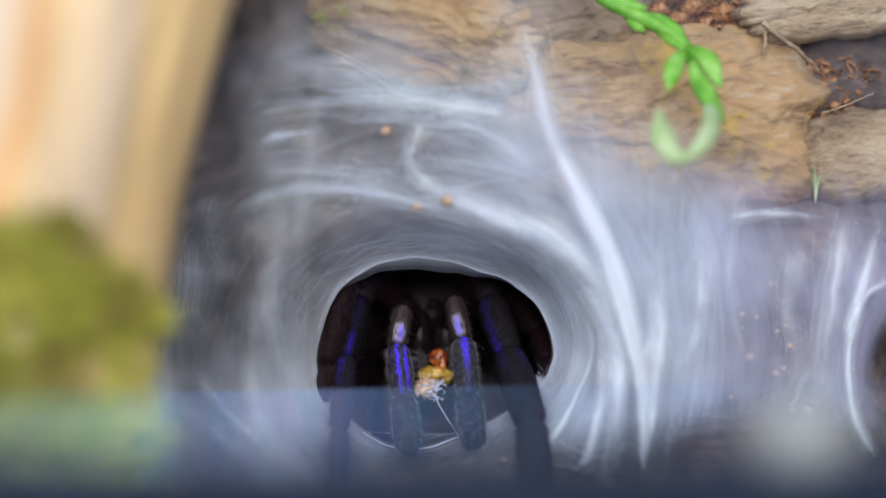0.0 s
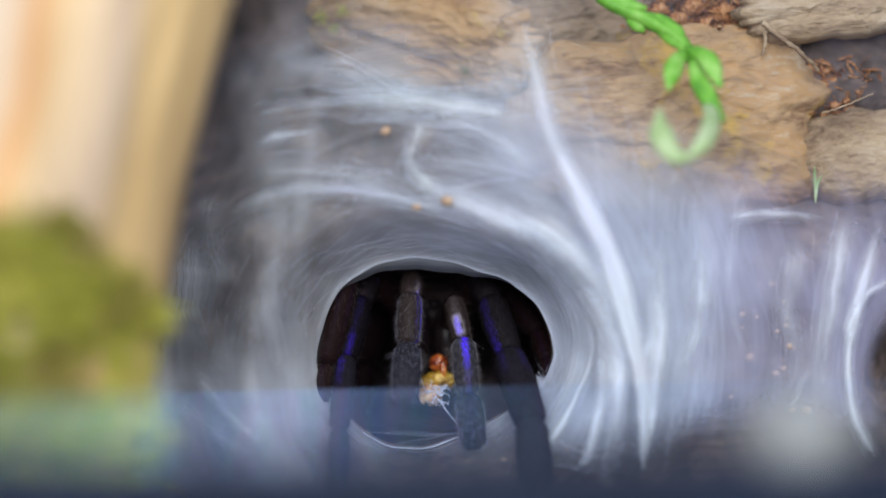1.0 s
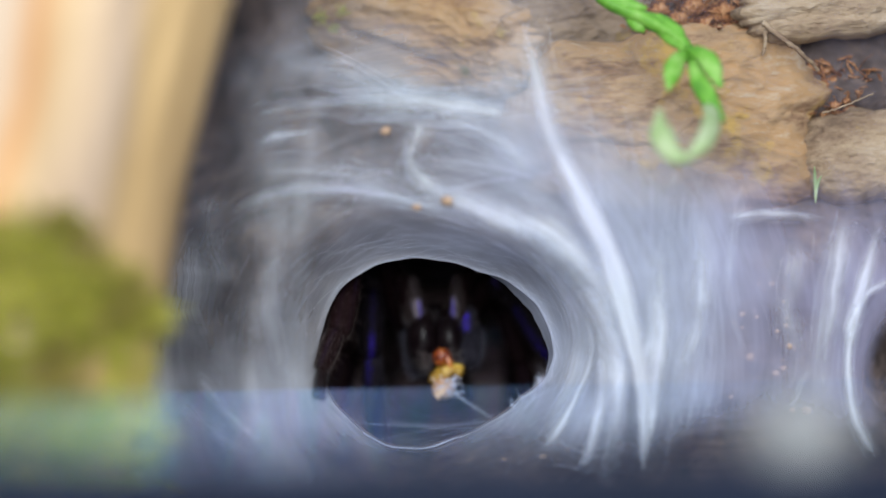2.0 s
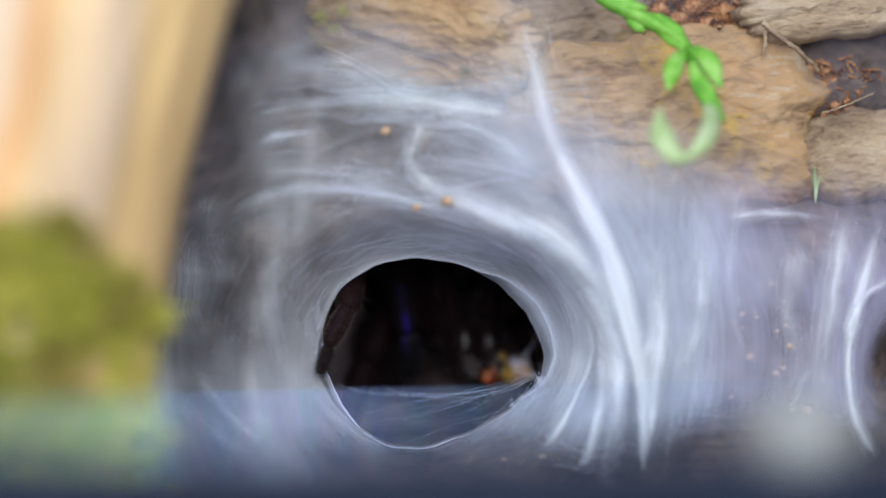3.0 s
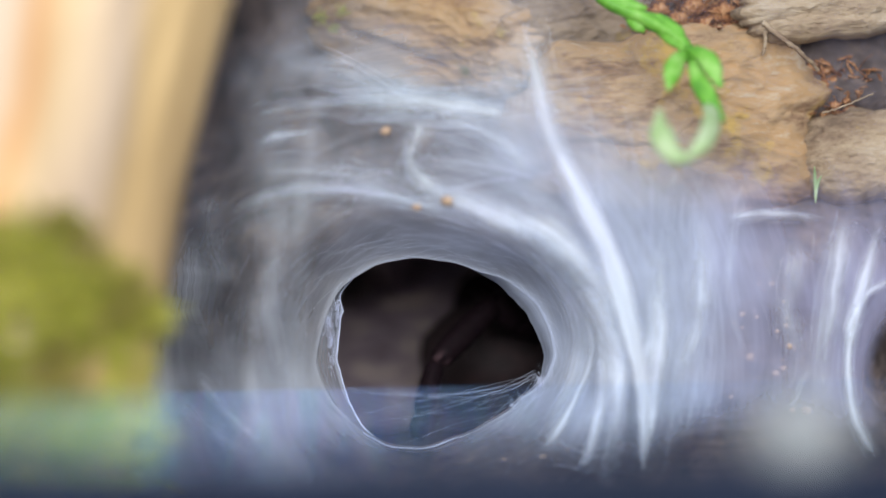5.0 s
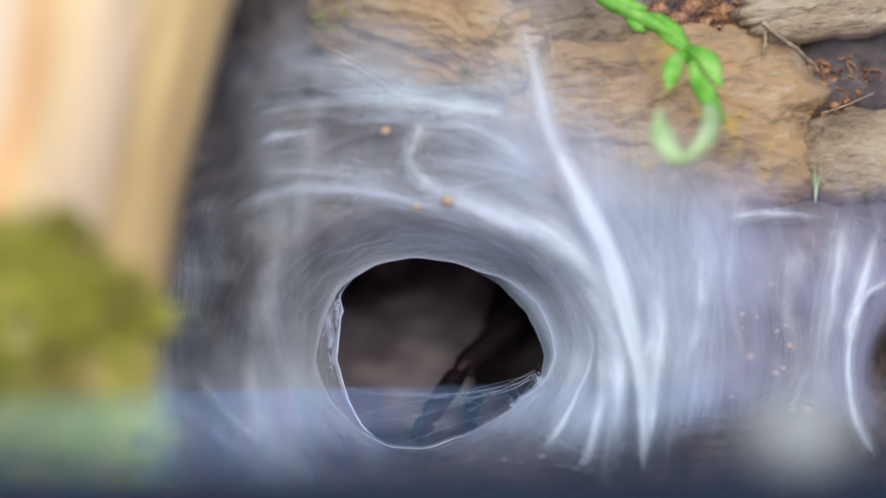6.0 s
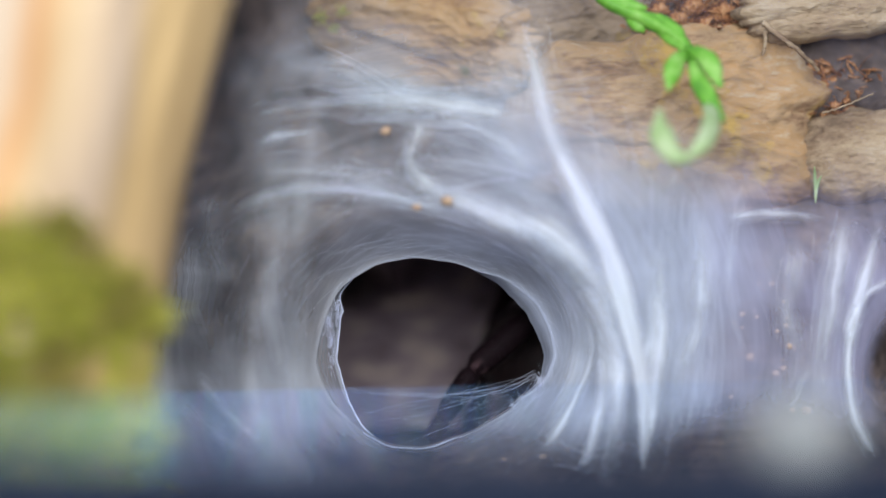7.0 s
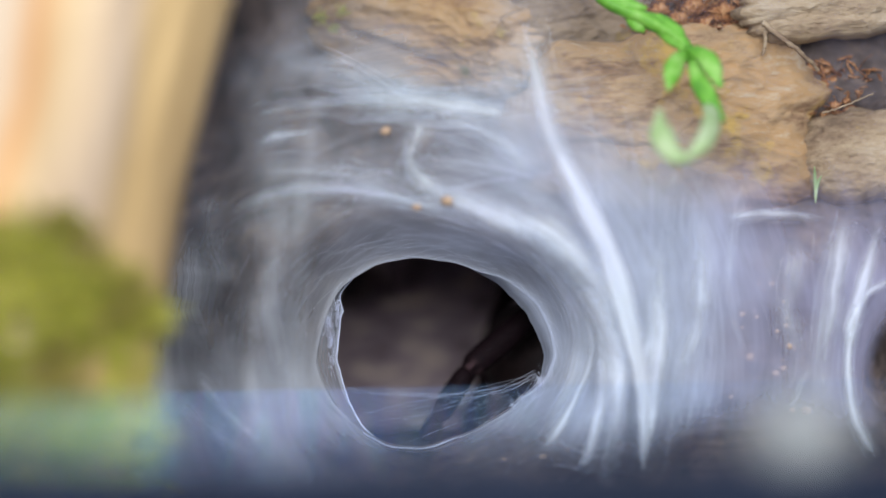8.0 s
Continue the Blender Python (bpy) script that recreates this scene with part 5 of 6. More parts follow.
LEG1_R_IN = [(0.0004, 0.0280, -0.0143), (0.0058, 0.0160, -0.0056), (0.0076, 0.0100, -0.0089), (0.0107, 0.0030, -0.0182), (0.0130, -0.0120, -0.0295), (0.0137, -0.0200, -0.0387)]
LEG1_R_OUT = [(0.0002, 0.0300, -0.0144), (0.0046, 0.0180, -0.0056), (0.0066, 0.0130, -0.0092), (0.0098, 0.0080, -0.0193), (0.0119, 0.0040, -0.0282), (0.0124, 0.0010, -0.0360)]
LEG2_L = [(-0.0075, 0.0300, -0.0145), (-0.0150, 0.0050, 0.0050), (-0.0172, 0.0060, -0.0050), (-0.0208, 0.0020, -0.0205), (-0.0218, 0.0010, -0.0280), (-0.0215, 0.0020, -0.0330)]
LEG2_L_STAY = [(-0.0120, 0.0200, 0.0015), (-0.0160, 0.0110, -0.0030), (-0.0189, -0.0010, -0.0148), (-0.0207, -0.0020, -0.0190), (-0.0217, -0.0020, -0.0220)]
LEG2_L_LIFT = [(-0.0090, 0.0240, 0.0040), (-0.0140, 0.0140, -0.0010), (-0.0185, 0.0010, -0.0085), (-0.0205, -0.0020, -0.0112), (-0.0210, -0.0025, -0.0122)]
LEG2_R = [(0.0012, 0.0340, -0.0151), (0.0102, 0.0240, -0.0060), (0.0122, 0.0200, -0.0083), (0.0177, 0.0140, -0.0154), (0.0192, 0.0090, -0.0203), (0.0197, 0.0060, -0.0243)]
LEG3_L = [(-0.0046, 0.0380, -0.0152), (-0.0100, 0.0340, -0.0064), (-0.0124, 0.0340, -0.0097), (-0.0152, 0.0340, -0.0216), (-0.0166, 0.0340, -0.0314), (-0.0172, 0.0330, -0.0356)]
LEG3_R = [(0.0012, 0.0380, -0.0152), (0.0104, 0.0340, -0.0064), (0.0126, 0.0340, -0.0097), (0.0169, 0.0340, -0.0216), (0.0186, 0.0340, -0.0314), (0.0196, 0.0330, -0.0356)]
LEG4_L = [(-0.0043, 0.0420, -0.0154), (-0.0170, 0.0630, -0.0030), (-0.0200, 0.0680, -0.0070), (-0.0220, 0.0720, -0.0235), (-0.0222, 0.0750, -0.0340), (-0.0222, 0.0750, -0.0385)]
LEG4_R = [(0.0007, 0.0420, -0.0154), (0.0134, 0.0630, -0.0030), (0.0164, 0.0680, -0.0070), (0.0184, 0.0720, -0.0235), (0.0186, 0.0750, -0.0340), (0.0186, 0.0750, -0.0385)]
# knee to tip of the hind leg as it swings past, and where it comes to rest
HIND_PASS = [(0.0049, 0.0220, -0.0089), (0.0009, 0.0200, -0.0123), (-0.0051, 0.0160, -0.0212), (-0.0068, 0.0120, -0.0300), (-0.0074, 0.0110, -0.0345)]
HIND_END = [(0.0205, 0.0220, -0.0085), (0.0163, 0.0180, -0.0119), (0.0051, 0.0160, -0.0215), (0.0001, 0.0130, -0.0303), (-0.0016, 0.0120, -0.0350)]


def hind(t, joints, dx, dy=0.0):
    return t, settle(LEG4_L, [carried(LEG4_L, t)[0]] + [Vector(j) + Vector((dx, dy, 0)) for j in joints])


KNEE = [LEG_SHADED, LEG_PALE, LEG_BLUE, LEG_PLAIN]
KNEE_R = [LEG_SHADED, LEG_PALE_R, LEG_BLUE_R, LEG_PLAIN]
HIND = [LEG_SHADED] * 5
# The blue dims towards the top, painting in shade from the silk above.
LEG_HALF_SHADED = leg_material("half_shaded_leg", 0.25, (0.009, 0.007, 0.01), (0.004, 0.003, 0.004), lean=-0.0006, fading=(-0.0105, -0.0075, 1.0, 0.14), wide=-0.06, ribs=1700.0)
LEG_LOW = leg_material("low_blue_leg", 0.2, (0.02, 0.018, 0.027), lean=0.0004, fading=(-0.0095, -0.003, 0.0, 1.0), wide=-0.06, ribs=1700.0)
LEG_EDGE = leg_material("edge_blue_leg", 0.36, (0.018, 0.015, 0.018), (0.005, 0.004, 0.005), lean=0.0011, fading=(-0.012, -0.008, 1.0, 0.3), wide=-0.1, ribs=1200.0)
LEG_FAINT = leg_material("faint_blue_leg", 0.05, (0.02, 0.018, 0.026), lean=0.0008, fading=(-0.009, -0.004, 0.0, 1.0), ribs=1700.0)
LONG_L = [LEG_SHADED, LEG_KNEE, LEG_HALF_SHADED, LEG_LOW, LEG_PLAIN]
LONG = [LEG_SHADED, LEG_KNEE, LEG_EDGE, LEG_FAINT, LEG_PLAIN]
PALP_FUR = [DARK_HAIR, KNEE_HAIR, DIM_HAIR, PALP_HAIR]
# Inner segments get darker fur, the burrow's shade put into its colour.
LEG_FUR = [DARK_HAIR, DARK_HAIR, DARK_HAIR, HAIR, HAIR]
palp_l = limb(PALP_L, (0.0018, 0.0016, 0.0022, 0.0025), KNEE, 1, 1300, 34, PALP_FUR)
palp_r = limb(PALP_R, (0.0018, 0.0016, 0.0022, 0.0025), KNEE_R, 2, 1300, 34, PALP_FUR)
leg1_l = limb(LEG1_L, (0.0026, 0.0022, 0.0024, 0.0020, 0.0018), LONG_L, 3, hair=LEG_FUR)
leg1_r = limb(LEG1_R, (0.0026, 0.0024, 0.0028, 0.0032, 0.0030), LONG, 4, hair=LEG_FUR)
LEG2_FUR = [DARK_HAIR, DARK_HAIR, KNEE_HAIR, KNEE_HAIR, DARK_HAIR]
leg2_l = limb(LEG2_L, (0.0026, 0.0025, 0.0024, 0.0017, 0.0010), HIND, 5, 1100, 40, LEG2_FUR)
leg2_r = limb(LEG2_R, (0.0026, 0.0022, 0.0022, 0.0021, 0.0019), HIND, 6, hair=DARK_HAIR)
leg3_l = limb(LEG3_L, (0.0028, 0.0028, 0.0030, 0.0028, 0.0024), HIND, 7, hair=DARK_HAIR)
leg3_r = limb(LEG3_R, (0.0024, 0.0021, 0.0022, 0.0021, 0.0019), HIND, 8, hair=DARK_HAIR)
leg4_l = limb(LEG4_L, (0.0026, 0.0027, 0.0026, 0.0020, 0.0017), [LEG_BROWN, LEG_BROWN, LEG_FUZZ_GLINT, LEG_BROWN, LEG_BROWN], 9, hair=DARK_HAIR)
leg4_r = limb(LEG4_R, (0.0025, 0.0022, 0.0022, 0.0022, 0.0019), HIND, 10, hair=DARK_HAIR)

# ---- what the spider eats ----
PREY_AT = Vector((-0.0016, 0.0110, -0.0225))
prey = tagged(empty("prey_remains", PREY_AT), "chewed orange and cream insect remains held in the jaws", "insect remains")


def prey_part(name, centre, radii, mat, seed, rough=0.25, label=""):
    v, f = blob(Vector(centre) - PREY_AT, radii, seed, rough, 1.8, 14, 20)
    return part(name, v, f, mat, prey, label)


prey_part("head", (-0.0008, 0.0120, -0.0199), (0.0018, 0.0015, 0.0017), PREY_RED, 1.0, 0.2, "glossy red head")
prey_part("thorax", (-0.0012, 0.0110, -0.0227), (0.0028, 0.0018, 0.0015), PREY_YELLOW, 2.0, 0.35, "yellow thorax")
prey_part("abdomen", (-0.0030, 0.0100, -0.0251), (0.0022, 0.0019, 0.0020), PREY_PALE, 3.0, 0.2, "cream brown abdomen")
prey_part("thorax_lobe", (0.0008, 0.0110, -0.0233), (0.0013, 0.0012, 0.0012), PREY_YELLOW, 2.6, 0.4)
prey_part("thorax_lobe", (-0.0033, 0.0110, -0.0229), (0.0015, 0.0012, 0.0011), PREY_YELLOW, 2.9, 0.4)
prey_part("leg_stub", (-0.0001, 0.0100, -0.0209), (0.0007, 0.0007, 0.0016), PREY_RED, 3.4, 0.3)
prey_part("leg_stub", (-0.0045, 0.0090, -0.0255), (0.0006, 0.0006, 0.0013), PREY_PALE, 3.9, 0.3)
frill = np.random.default_rng(21)
for at in [(-0.0020, 0.0080, -0.0242), (-0.0010, 0.0080, -0.0246), (-0.0022, 0.0080, -0.0256), (-0.0012, 0.0080, -0.0266), (-0.0029, 0.0080, -0.0244), (-0.0002, 0.0080, -0.0242), (-0.0016, 0.0080, -0.0254)]:
    curls = []
    for _ in range(4):
        p = Vector(at) - PREY_AT
        pts = [p]
        for _ in range(4):
            p = p + Vector((frill.normal() * 0.0005, frill.normal() * 0.0003, frill.normal() * 0.0005))
            pts.append(p)
        curls.append(curve_points(pts, 12))
    v, f = tubes(np.array(curls), np.tile(np.linspace(0.00009, 0.00004, 12), (4, 1)), 4)
    part("shred", v, f, STRAND, prey, "white frilled shred")
v, f = tubes(np.array([curve_points([Vector((-0.0018, 0.0090, -0.0260)) - PREY_AT, Vector((-0.0002, 0.0080, -0.0290)) - PREY_AT, Vector((0.0031, 0.0040, -0.0340)) - PREY_AT], 12)]), np.array([np.linspace(0.00014, 0.00004, 12)]), 5)
part("silk_thread", v, f, STRAND, prey, "white silk thread")


# ---- silk flaps at the rim that the legs push aside ----
def rim_flap(name, a0, a1, inner, label, back=0.0015, thick=0.4, hemmed=0.5):
    """A crescent of felted silk just behind the rim; inner(u) is how far it reaches in along it."""
    rows, cols = 12, 48
    verts, uvs, cover = [], [], []
    for i in range(rows):
        s = i / (rows - 1)
        for j in range(cols):
            u = j / (cols - 1)
            a = math.radians(a0 + (a1 - a0) * u)
            reach = inner(u) + 0.0002 * turb((u * 9, a0, 0), 1.0) * (s > 0.8)
            k = rim(a) * 1.03 - s * (rim(a) * 0.03 + reach)
            y = back + 0.0032 * s - 0.001 * math.sin(math.pi * s)
            verts.append((CX + k * math.cos(a), y, CZ + k * math.sin(a)))
            uvs.append((u * 2, s * 0.6))
            cover.append(thick + hemmed * (s > 0.9))
    ob = mesh_object(name, verts, grid_faces(rows, cols), SILK)
    layer = ob.data.uv_layers.new(name="flow")
    idx = np.empty(len(ob.data.loops), int)
    ob.data.loops.foreach_get("vertex_index", idx)
    layer.data.foreach_set("uv", np.array(uvs)[idx].ravel())
    at = ob.data.attributes.new("cover", "FLOAT", "POINT")
    at.data.foreach_set("value", cover)
    return tagged(ob, label, "silk flap", group="silk flaps at the rim")


def crescent(most):
    return lambda u: most * math.sin(math.pi * min(1.0, max(0.0, u))) ** 1.3


def notched(u):
    """A tongue of silk below a notch in the rim."""
    return 0.001 * float(np.interp(u, (0, 0.1, 0.136, 0.16, 0.18, 0.21, 0.264, 0.394, 0.525, 0.66, 0.8, 0.87, 1), (0, 0.4, 1.05, 1.9, 2.35, 2.25, 2.7, 3.4, 3.5, 2.6, 1.1, 0.5, 0)))


flap_l = rim_flap("silk_flap", 138, 238, notched, "curled white silk flap at the burrow rim")
flap_t = rim_flap("silk_flap", 38, 156, crescent(0.0021), "sagging silk flap at the top of the burrow rim", 0.001, 0.42, 0.05)
flap_r = rim_flap("silk_flap", -24, 68, crescent(0.0024), "smooth silk flap at the side of the burrow rim", 0.001, 0.7, 0.1)

hammock = tagged(empty("silk_hammock", (0, 0, 0)), "loose silk threads slung across the burrow floor", "silk threads")


def slung(count):
    """A few gathered hanks and some fine threads, drawn from the floor of the mouth to one corner of the rim."""
    corner = Vector((0.0167, 0.0030, -0.0225))
    lines = [([(0.0103, 0.0060, -0.0247), (0.0016, 0.0110, -0.0263), (-0.0066, 0.0130, -0.0265), (-0.0097, 0.0140, -0.0258)], 3, 0.0002),
             ([(0.0087, 0.0060, -0.0253), (0.0006, 0.0080, -0.0279), (-0.0071, 0.0100, -0.0294), (-0.0147, 0.0090, -0.0308)], 2, 0.0008),
             ([(0.0123, 0.0050, -0.0252), (0.0047, 0.0090, -0.0271), (-0.0045, 0.0120, -0.0271), (-0.0138, 0.0110, -0.0266), (-0.0186, 0.0080, -0.0254)], 2, 0.0004),
             ([(0.0117, 0.0040, -0.0262), (0.0067, 0.0070, -0.0280), (-0.0004, 0.0080, -0.0300), (-0.0085, 0.0060, -0.0324)], 2, 0.0011)]
    out = []
    for pts, many, loose in lines:
        for _ in range(many):
            drift = np.cumsum(RNG.normal(0, loose, (len(pts), 3)), axis=0)
            first = corner + Vector((RNG.normal() * 0.0003, RNG.normal() * 0.0005, RNG.normal() * 0.0004))
            out.append(curve_points([first] + [Vector(p) + Vector(d) for p, d in zip(pts, drift)], 24))
    strands("thread_hank", out, hammock, 0.000019)
    out = []
    for _ in range(count):
        a = math.radians(RNG.uniform(215, 300))
        e = rim(a) * 0.98
        start = Vector((CX + e * math.cos(a), RNG.uniform(0.001, 0.009), CZ + e * math.sin(a) + RNG.uniform(0, 0.004)))
        end = corner + Vector((RNG.normal() * 0.0006, RNG.normal() * 0.001, -abs(RNG.normal()) * 0.0025))
        end = start.lerp(end, RNG.uniform(0.6, 1.0))
        mid = start.lerp(end, RNG.uniform(0.35, 0.65)) + Vector((0, RNG.uniform(0, 0.003), RNG.uniform(-0.002, 0.001)))
        out.append(curve_points([start, mid, end], 24))
    for _ in range(9):
        a, b = Vector((RNG.uniform(-0.013, 0.006), RNG.uniform(0.006, 0.012), RNG.uniform(-0.031, -0.026))), Vector((RNG.uniform(-0.002, 0.013), RNG.uniform(0.004, 0.010), RNG.uniform(-0.030, -0.0245)))
        out.append(curve_points([a, a.lerp(b, 0.5) + Vector((0, 0, RNG.uniform(-0.001, 0.0006))), b], 24))
    strands("thread_hank", out, hammock, 0.000008)


curl = tagged(empty("silk_thread", (0, 0, 0)), "fine curled silk thread lifted off the burrow floor", "silk threads")


def curled():
    out = []
    for _ in range(2):
        wob = lambda: Vector((RNG.normal() * 0.00012, RNG.normal() * 0.0003, RNG.normal() * 0.00012))
        out.append(curve_points([Vector(p) + wob() for p in [(-0.0116, 0.0100, -0.0212), (-0.0109, 0.0100, -0.0206), (-0.0107, 0.0100, -0.0225), (-0.0098, 0.0100, -0.0246), (-0.0075, 0.0098, -0.0258), (-0.0030, 0.0090, -0.0262), (0.0040, 0.0075, -0.0258), (0.0110, 0.0050, -0.0244), (0.0166, 0.0030, -0.0226)]], 40))
    strands("strand", out, curl, 0.000009)


curled()


def slung_sheet(edge, back, strength):
    """The thin silk floor of the burrow mouth, from the rim back to a slack edge."""
    rows, cols = 14, 50
    far = curve_points(back, cols)
    verts, uvs, cover = [], [], []
    for i in range(rows):
        s = i / (rows - 1)
        for j in range(cols):
            u = j / (cols - 1)
            a = math.radians(edge[0] + (edge[1] - edge[0]) * u)
            e = rim(a) * 0.99
            p = Vector((CX + e * math.cos(a), 0.0025, CZ + e * math.sin(a))).lerp(Vector(far[j]), s)
            verts.append(p + Vector((0, 0, -0.001 * math.sin(math.pi * s) + 0.0004 * turb((u * 5, s * 3, 1), 1.0))))
            uvs.append((u * 1.6, (s + 0.5 * u) * 7))
            cover.append(strength * (0.15 + 1.7 * max(0.0, 0.35 + turb((u * 4, s * 2.5, 4), 1.0)) + 0.5 * ease((s - 0.85) / 0.15)))
    ob = part("floor_sheet", verts, grid_faces(rows, cols), GAUZE, hammock, "thin misty silk floor")
    layer = ob.data.uv_layers.new(name="flow")
    idx = np.empty(len(ob.data.loops), int)
    ob.data.loops.foreach_get("vertex_index", idx)
    layer.data.foreach_set("uv", np.array(uvs)[idx].ravel())
    at = ob.data.attributes.new("cover", "FLOAT", "POINT")
    at.data.foreach_set("value", cover)


slung(6)
slung_sheet((192, 345), [(-0.0187, 0.0100, -0.0253), (-0.0128, 0.0130, -0.0280), (-0.0025, 0.0140, -0.0276), (0.0068, 0.0110, -0.0262), (0.0163, 0.0050, -0.0228)], 0.032)


def hem(parent, a0, a1, inner, count, back, radius=0.00005):
    """A bright rolled hem of threads along an edge of the mouth."""
    out = []
    for _ in range(count):
        s0 = RNG.uniform(0, 0.3)
        u = np.linspace(s0, s0 + RNG.uniform(0.4, 0.7), 24)
        ph = RNG.uniform(0, 6.28)
        pts = []
        for q in u:
            a = math.radians(a0 + (a1 - a0) * q)
            k = rim(a) - inner(q) + RNG.normal() * 0.00002 + 0.00008 * math.sin(q * 9 + ph)
            pts.append((CX + k * math.cos(a), back + 0.0001 * math.sin(q * 7 + ph), CZ + k * math.sin(a)))
        out.append(pts)
    tagged(strands("hem", out, parent, radius), "bright rolled silk hem", kind="stuff")


hem(flap_l, 138, 238, notched, 60, 0.0042, 0.00006)
hem(web, 226, 300, crescent(0.0001), 14, 0.0006)


def tufts(spots, holder):
    """Crumpled white silk caught on the rim."""
    out = []
    for at, (rx, rz), count in spots:
        for _ in range(count):
            p = Vector(at) + Vector((RNG.normal() * rx * 0.5, RNG.uniform(-0.0012, 0.0006), RNG.normal() * rz * 0.5))
            pts = [p]
            for _ in range(4):
                p = p + Vector((RNG.normal() * rx, RNG.normal() * 0.0004, RNG.normal() * rz)) * 0.5
                pts.append(p)
            out.append(curve_points(pts, 12))
    strands("silk_tuft", out, holder, 0.000015)


tufts([((0.0171, 0.0000, -0.0243), (0.0006, 0.0012), 60), ((0.0161, 0.0000, -0.0265), (0.0006, 0.0008), 34), ((0.0142, 0.0000, -0.0261), (0.0006, 0.0006), 16), ((0.0122, 0.0000, -0.0277), (0.0005, 0.0006), 16),
       ((0.0168, 0.0010, -0.0226), (0.0003, 0.0005), 10)], web)
tufts([((-0.0187, 0.0020, -0.0107), (0.0004, 0.0012), 60), ((-0.0203, 0.0015, -0.0130), (0.0006, 0.0012), 60), ((-0.0199, 0.0020, -0.0158), (0.0005, 0.0014), 50), ((-0.0196, 0.0025, -0.0195), (0.0005, 0.0016), 30)], flap_l)


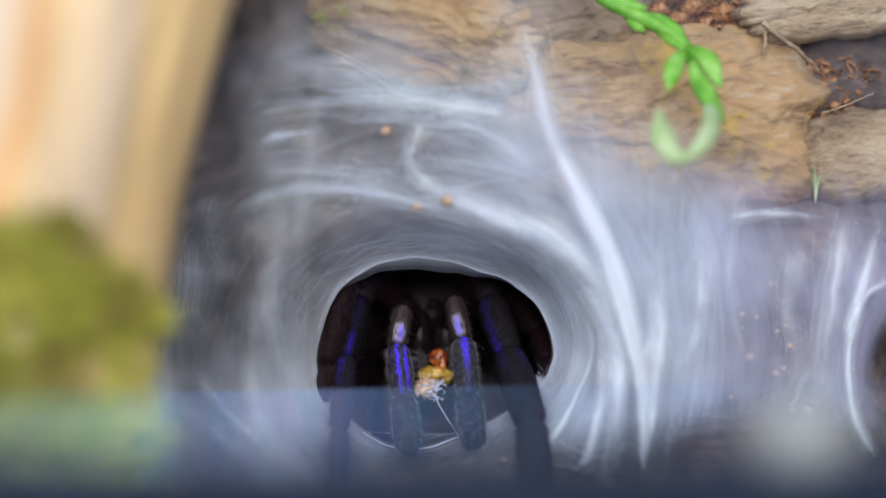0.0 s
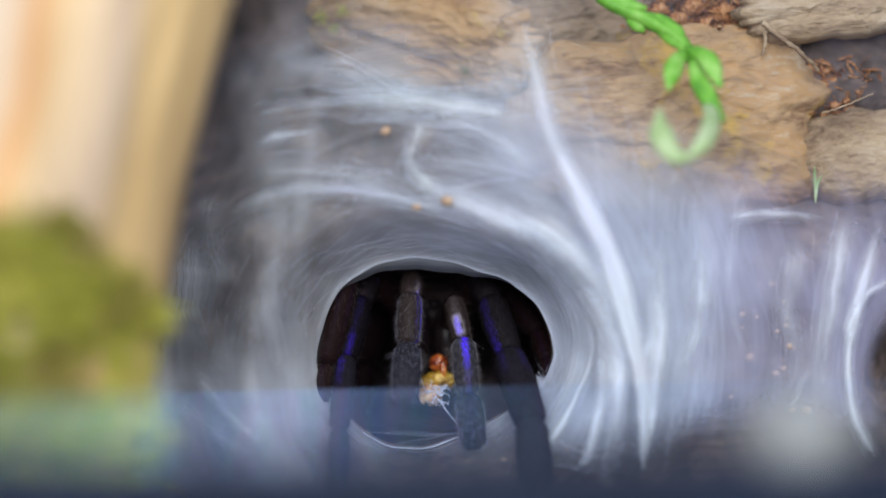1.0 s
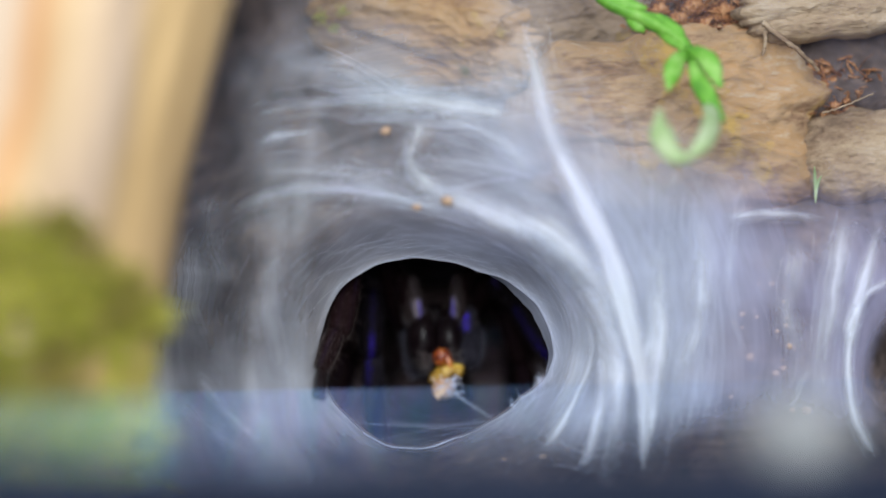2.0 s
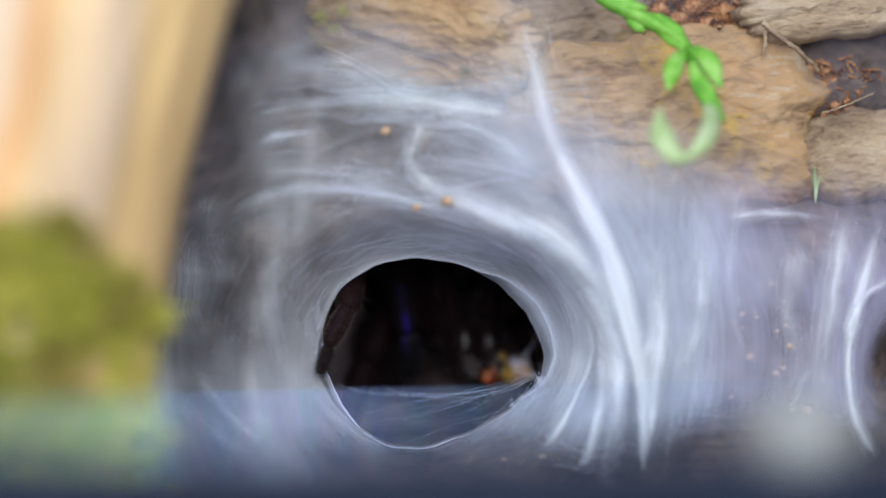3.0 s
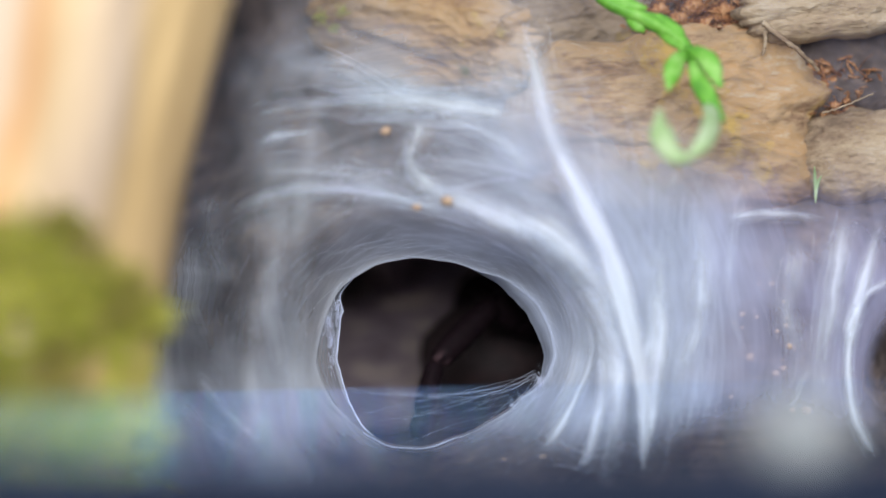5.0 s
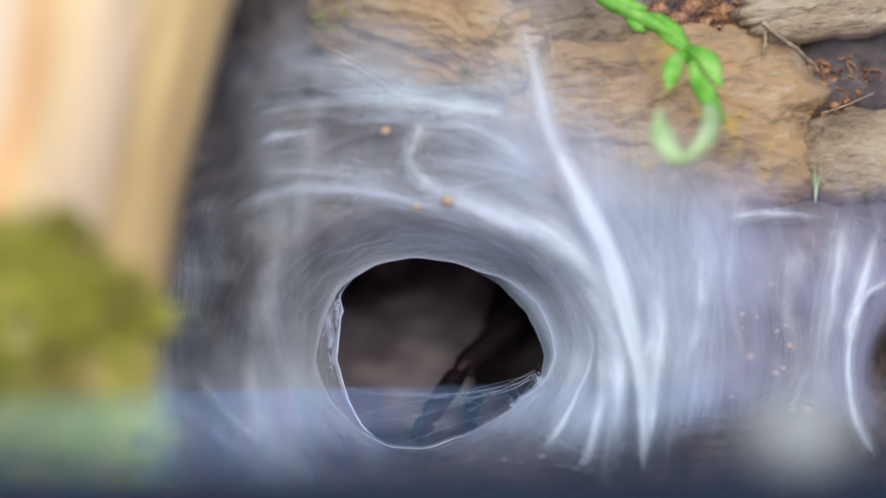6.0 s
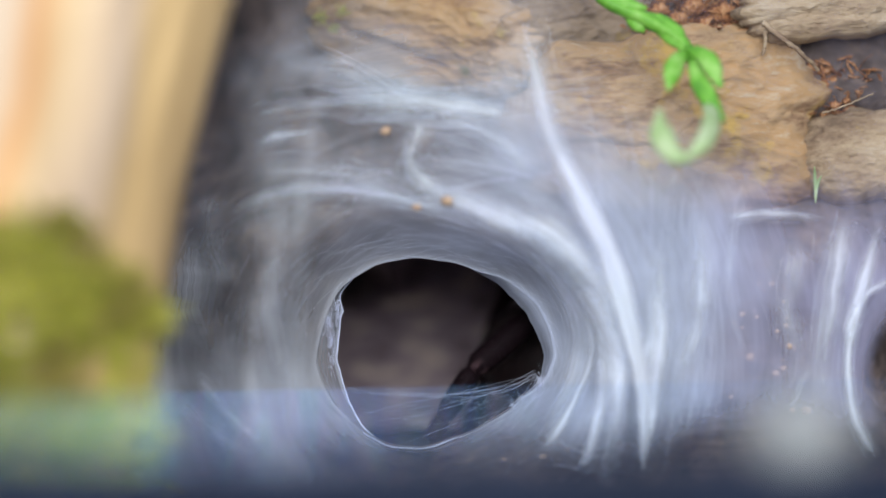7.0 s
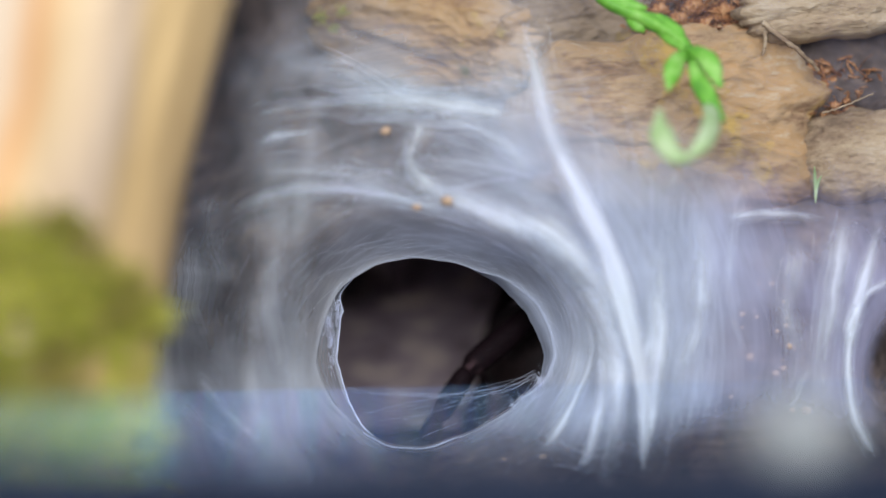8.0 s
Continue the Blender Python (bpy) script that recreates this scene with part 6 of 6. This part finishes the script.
# ---- movement ----
def motions():
    walk(spider, [(t, body_at(t)) for t, *_ in STEPS])
    plain = lambda rest, tuck=0.9, spread=(0, 0, 0): [(0.0, rest), (1.5, rest), (1.7, carried(rest, 1.7))] + [(t, carried(rest, t, tuck, spread)) for t in LATER]
    keys = [
        (palp_l, [(0.0, PALP_L), (0.85, PALP_L), (1.0, PALP_L_UP, 80), (1.2, PALP_L_UP2, 80), (1.4, PALP_L_DOWN), (1.5, PALP_L_DOWN), (1.7, carried(PALP_L_DOWN, 1.7))] + [(t, carried(PALP_L, t, 0.6, (0, 0.028, 0.019)), min(150, 150 * (t - 1.7))) for t in LATER]),
        (palp_r, [(0.0, PALP_R), (1.5, PALP_R), (1.7, carried(PALP_R, 1.7))] + [(t, carried(PALP_R, t, 0.6, (0.002, 0.028, 0.019)), max(-150, -150 * (t - 1.7))) for t in LATER]),
        (leg1_l, [(0.0, LEG1_L), (1.5, LEG1_L), (1.7, carried(LEG1_L, 1.7))] + [(t, [carried(LEG1_L, t)[0]] + [Vector(j) + Vector((x, 0, 0)) for j in LEG1_BACK]) for t, x in ((2.2, -0.003), (2.8, 0.0), (3.2, 0.0028), (3.5, 0.0072))] + [(t, carried(LEG1_L, t, 0.82, (0.0, 0.010, 0.007))) for t in (4.0, 4.7, 5.8, 8.0)]),
        (leg1_r, [(0.0, LEG1_R), (1.3, LEG1_R), (1.5, LEG1_R_IN), (1.7, LEG1_R_OUT)] + [(t, carried(LEG1_R, t, 0.85, (0.022, 0.016, 0.004))) for t in LATER]),
        (leg2_l, [(0.0, LEG2_L), (1.5, LEG2_L), (1.7, LEG2_L)] + [(t, settle(LEG2_L, [carried(LEG2_L, t)[0]] + way)) for t, way in ((2.2, LEG2_L_STAY), (2.8, LEG2_L_STAY), (3.2, LEG2_L_STAY), (3.5, LEG2_L_LIFT))] + [(t, carried(LEG2_L, t, 0.9)) for t in (3.8, 4.0, 4.7, 5.8, 8.0)]),
        (leg2_r, plain(LEG2_R, 0.9, (0.016, 0.012, 0))), (leg3_l, [(0.0, LEG3_L), (1.5, LEG3_L), (1.7, carried(LEG3_L, 1.7))] + [(t, carried(LEG3_L, t, 0.95, (-0.011, -0.008, 0))) for t in (2.2, 2.8, 3.2, 3.4)] + [(t, carried(LEG3_L, t, 0.9)) for t in (4.0, 4.7, 5.8, 8.0)]), (leg3_r, plain(LEG3_R)), (leg4_r, plain(LEG4_R)),
        (leg4_l, [(0.0, LEG4_L), (1.7, LEG4_L)] + [(t, carried(LEG4_L, t)) for t in (2.2, 2.8)] + [hind(3.4, HIND_PASS, -0.010, 0.014), hind(4.0, HIND_PASS, -0.006), hind(4.2, HIND_PASS, -0.0043), hind(4.4, HIND_PASS, -0.0025), hind(4.6, HIND_PASS, 0.0), hind(4.7, HIND_PASS, 0.0014)]
         + [hind(5.8, HIND_END, -0.0043), hind(6.0, HIND_END, -0.0038), hind(6.2, HIND_END, -0.0026), hind(6.6, HIND_END, -0.0018), hind(8.0, HIND_END, -0.0016)]),
    ]
    for segs, rows in keys:
        for (ob, _), r in zip(segs, limb_rows(segs, rows, body_at)):
            walk(ob, r)
    grip = lambda t: body_at(t) @ REST_BACK @ Matrix.Translation(PREY_AT) @ pose(0.0050 * ease((t - 1.7) / 1.1), 0.006 * ease((t - 1.7) / 1.1), 0.0014 * ease((t - 1.7) / 1.1), 0, -125 * ease((t - 1.7) / 1.1), 0)
    held = Matrix.Translation(PREY_AT)
    walk(prey, [(0.0, held), (0.5, held), (0.8, held @ pose(0.0006, 0, -0.0022, 0, -12, 0)), (1.0, held @ pose(0.0004, 0, -0.001, 0, -8, 0)), (1.2, held), (1.5, held), (1.7, grip(1.7))]
         + [(t, grip(t)) for t in (2.2, 2.8, 3.2, 3.5, 4.0, 4.7, 5.8, 8.0)])
    foot = Matrix.Translation((-0.0111, 0.003, -0.0345))
    aside = foot @ pose(0, 0, 0, 0, -9, 0) @ foot.inverted()
    walk(flap_l, [(0.0, pose(-0.0068, 0.004, 0)), (1.7, pose(-0.0068, 0.004, 0)), (2.6, aside), (3.2, aside), (3.55, pose(0, 0, 0)), (8.0, pose(0, 0, 0))])
    walk(flap_t, [(0.0, pose(0, 0, 0)), (1.5, pose(0, 0, 0)), (1.75, pose(0, 0.002, 0.0024)), (8.0, pose(0, 0.002, 0.0024))])
    walk(flap_r, [(0.0, pose(0.0045, 0.003, 0.0008)), (1.5, pose(0.0045, 0.003, 0.0008)), (2.2, pose(0, 0, 0)), (8.0, pose(0, 0, 0))])
    walk(curl, [(0.0, pose(0, 0.004, -0.0145)), (2.9, pose(0, 0.004, -0.0145)), (3.7, pose(0, 0, 0)), (4.7, pose(0.0012, 0, -0.0006)), (5.8, pose(0, 0.004, -0.0145)), (8.0, pose(0, 0.004, -0.0145))])
    walk(hammock, [(0.0, pose(0, 0.004, -0.0075)), (1.7, pose(0, 0.004, -0.0075)), (2.7, pose(0, 0, 0)), (8.0, pose(0, 0, 0))])


motions()
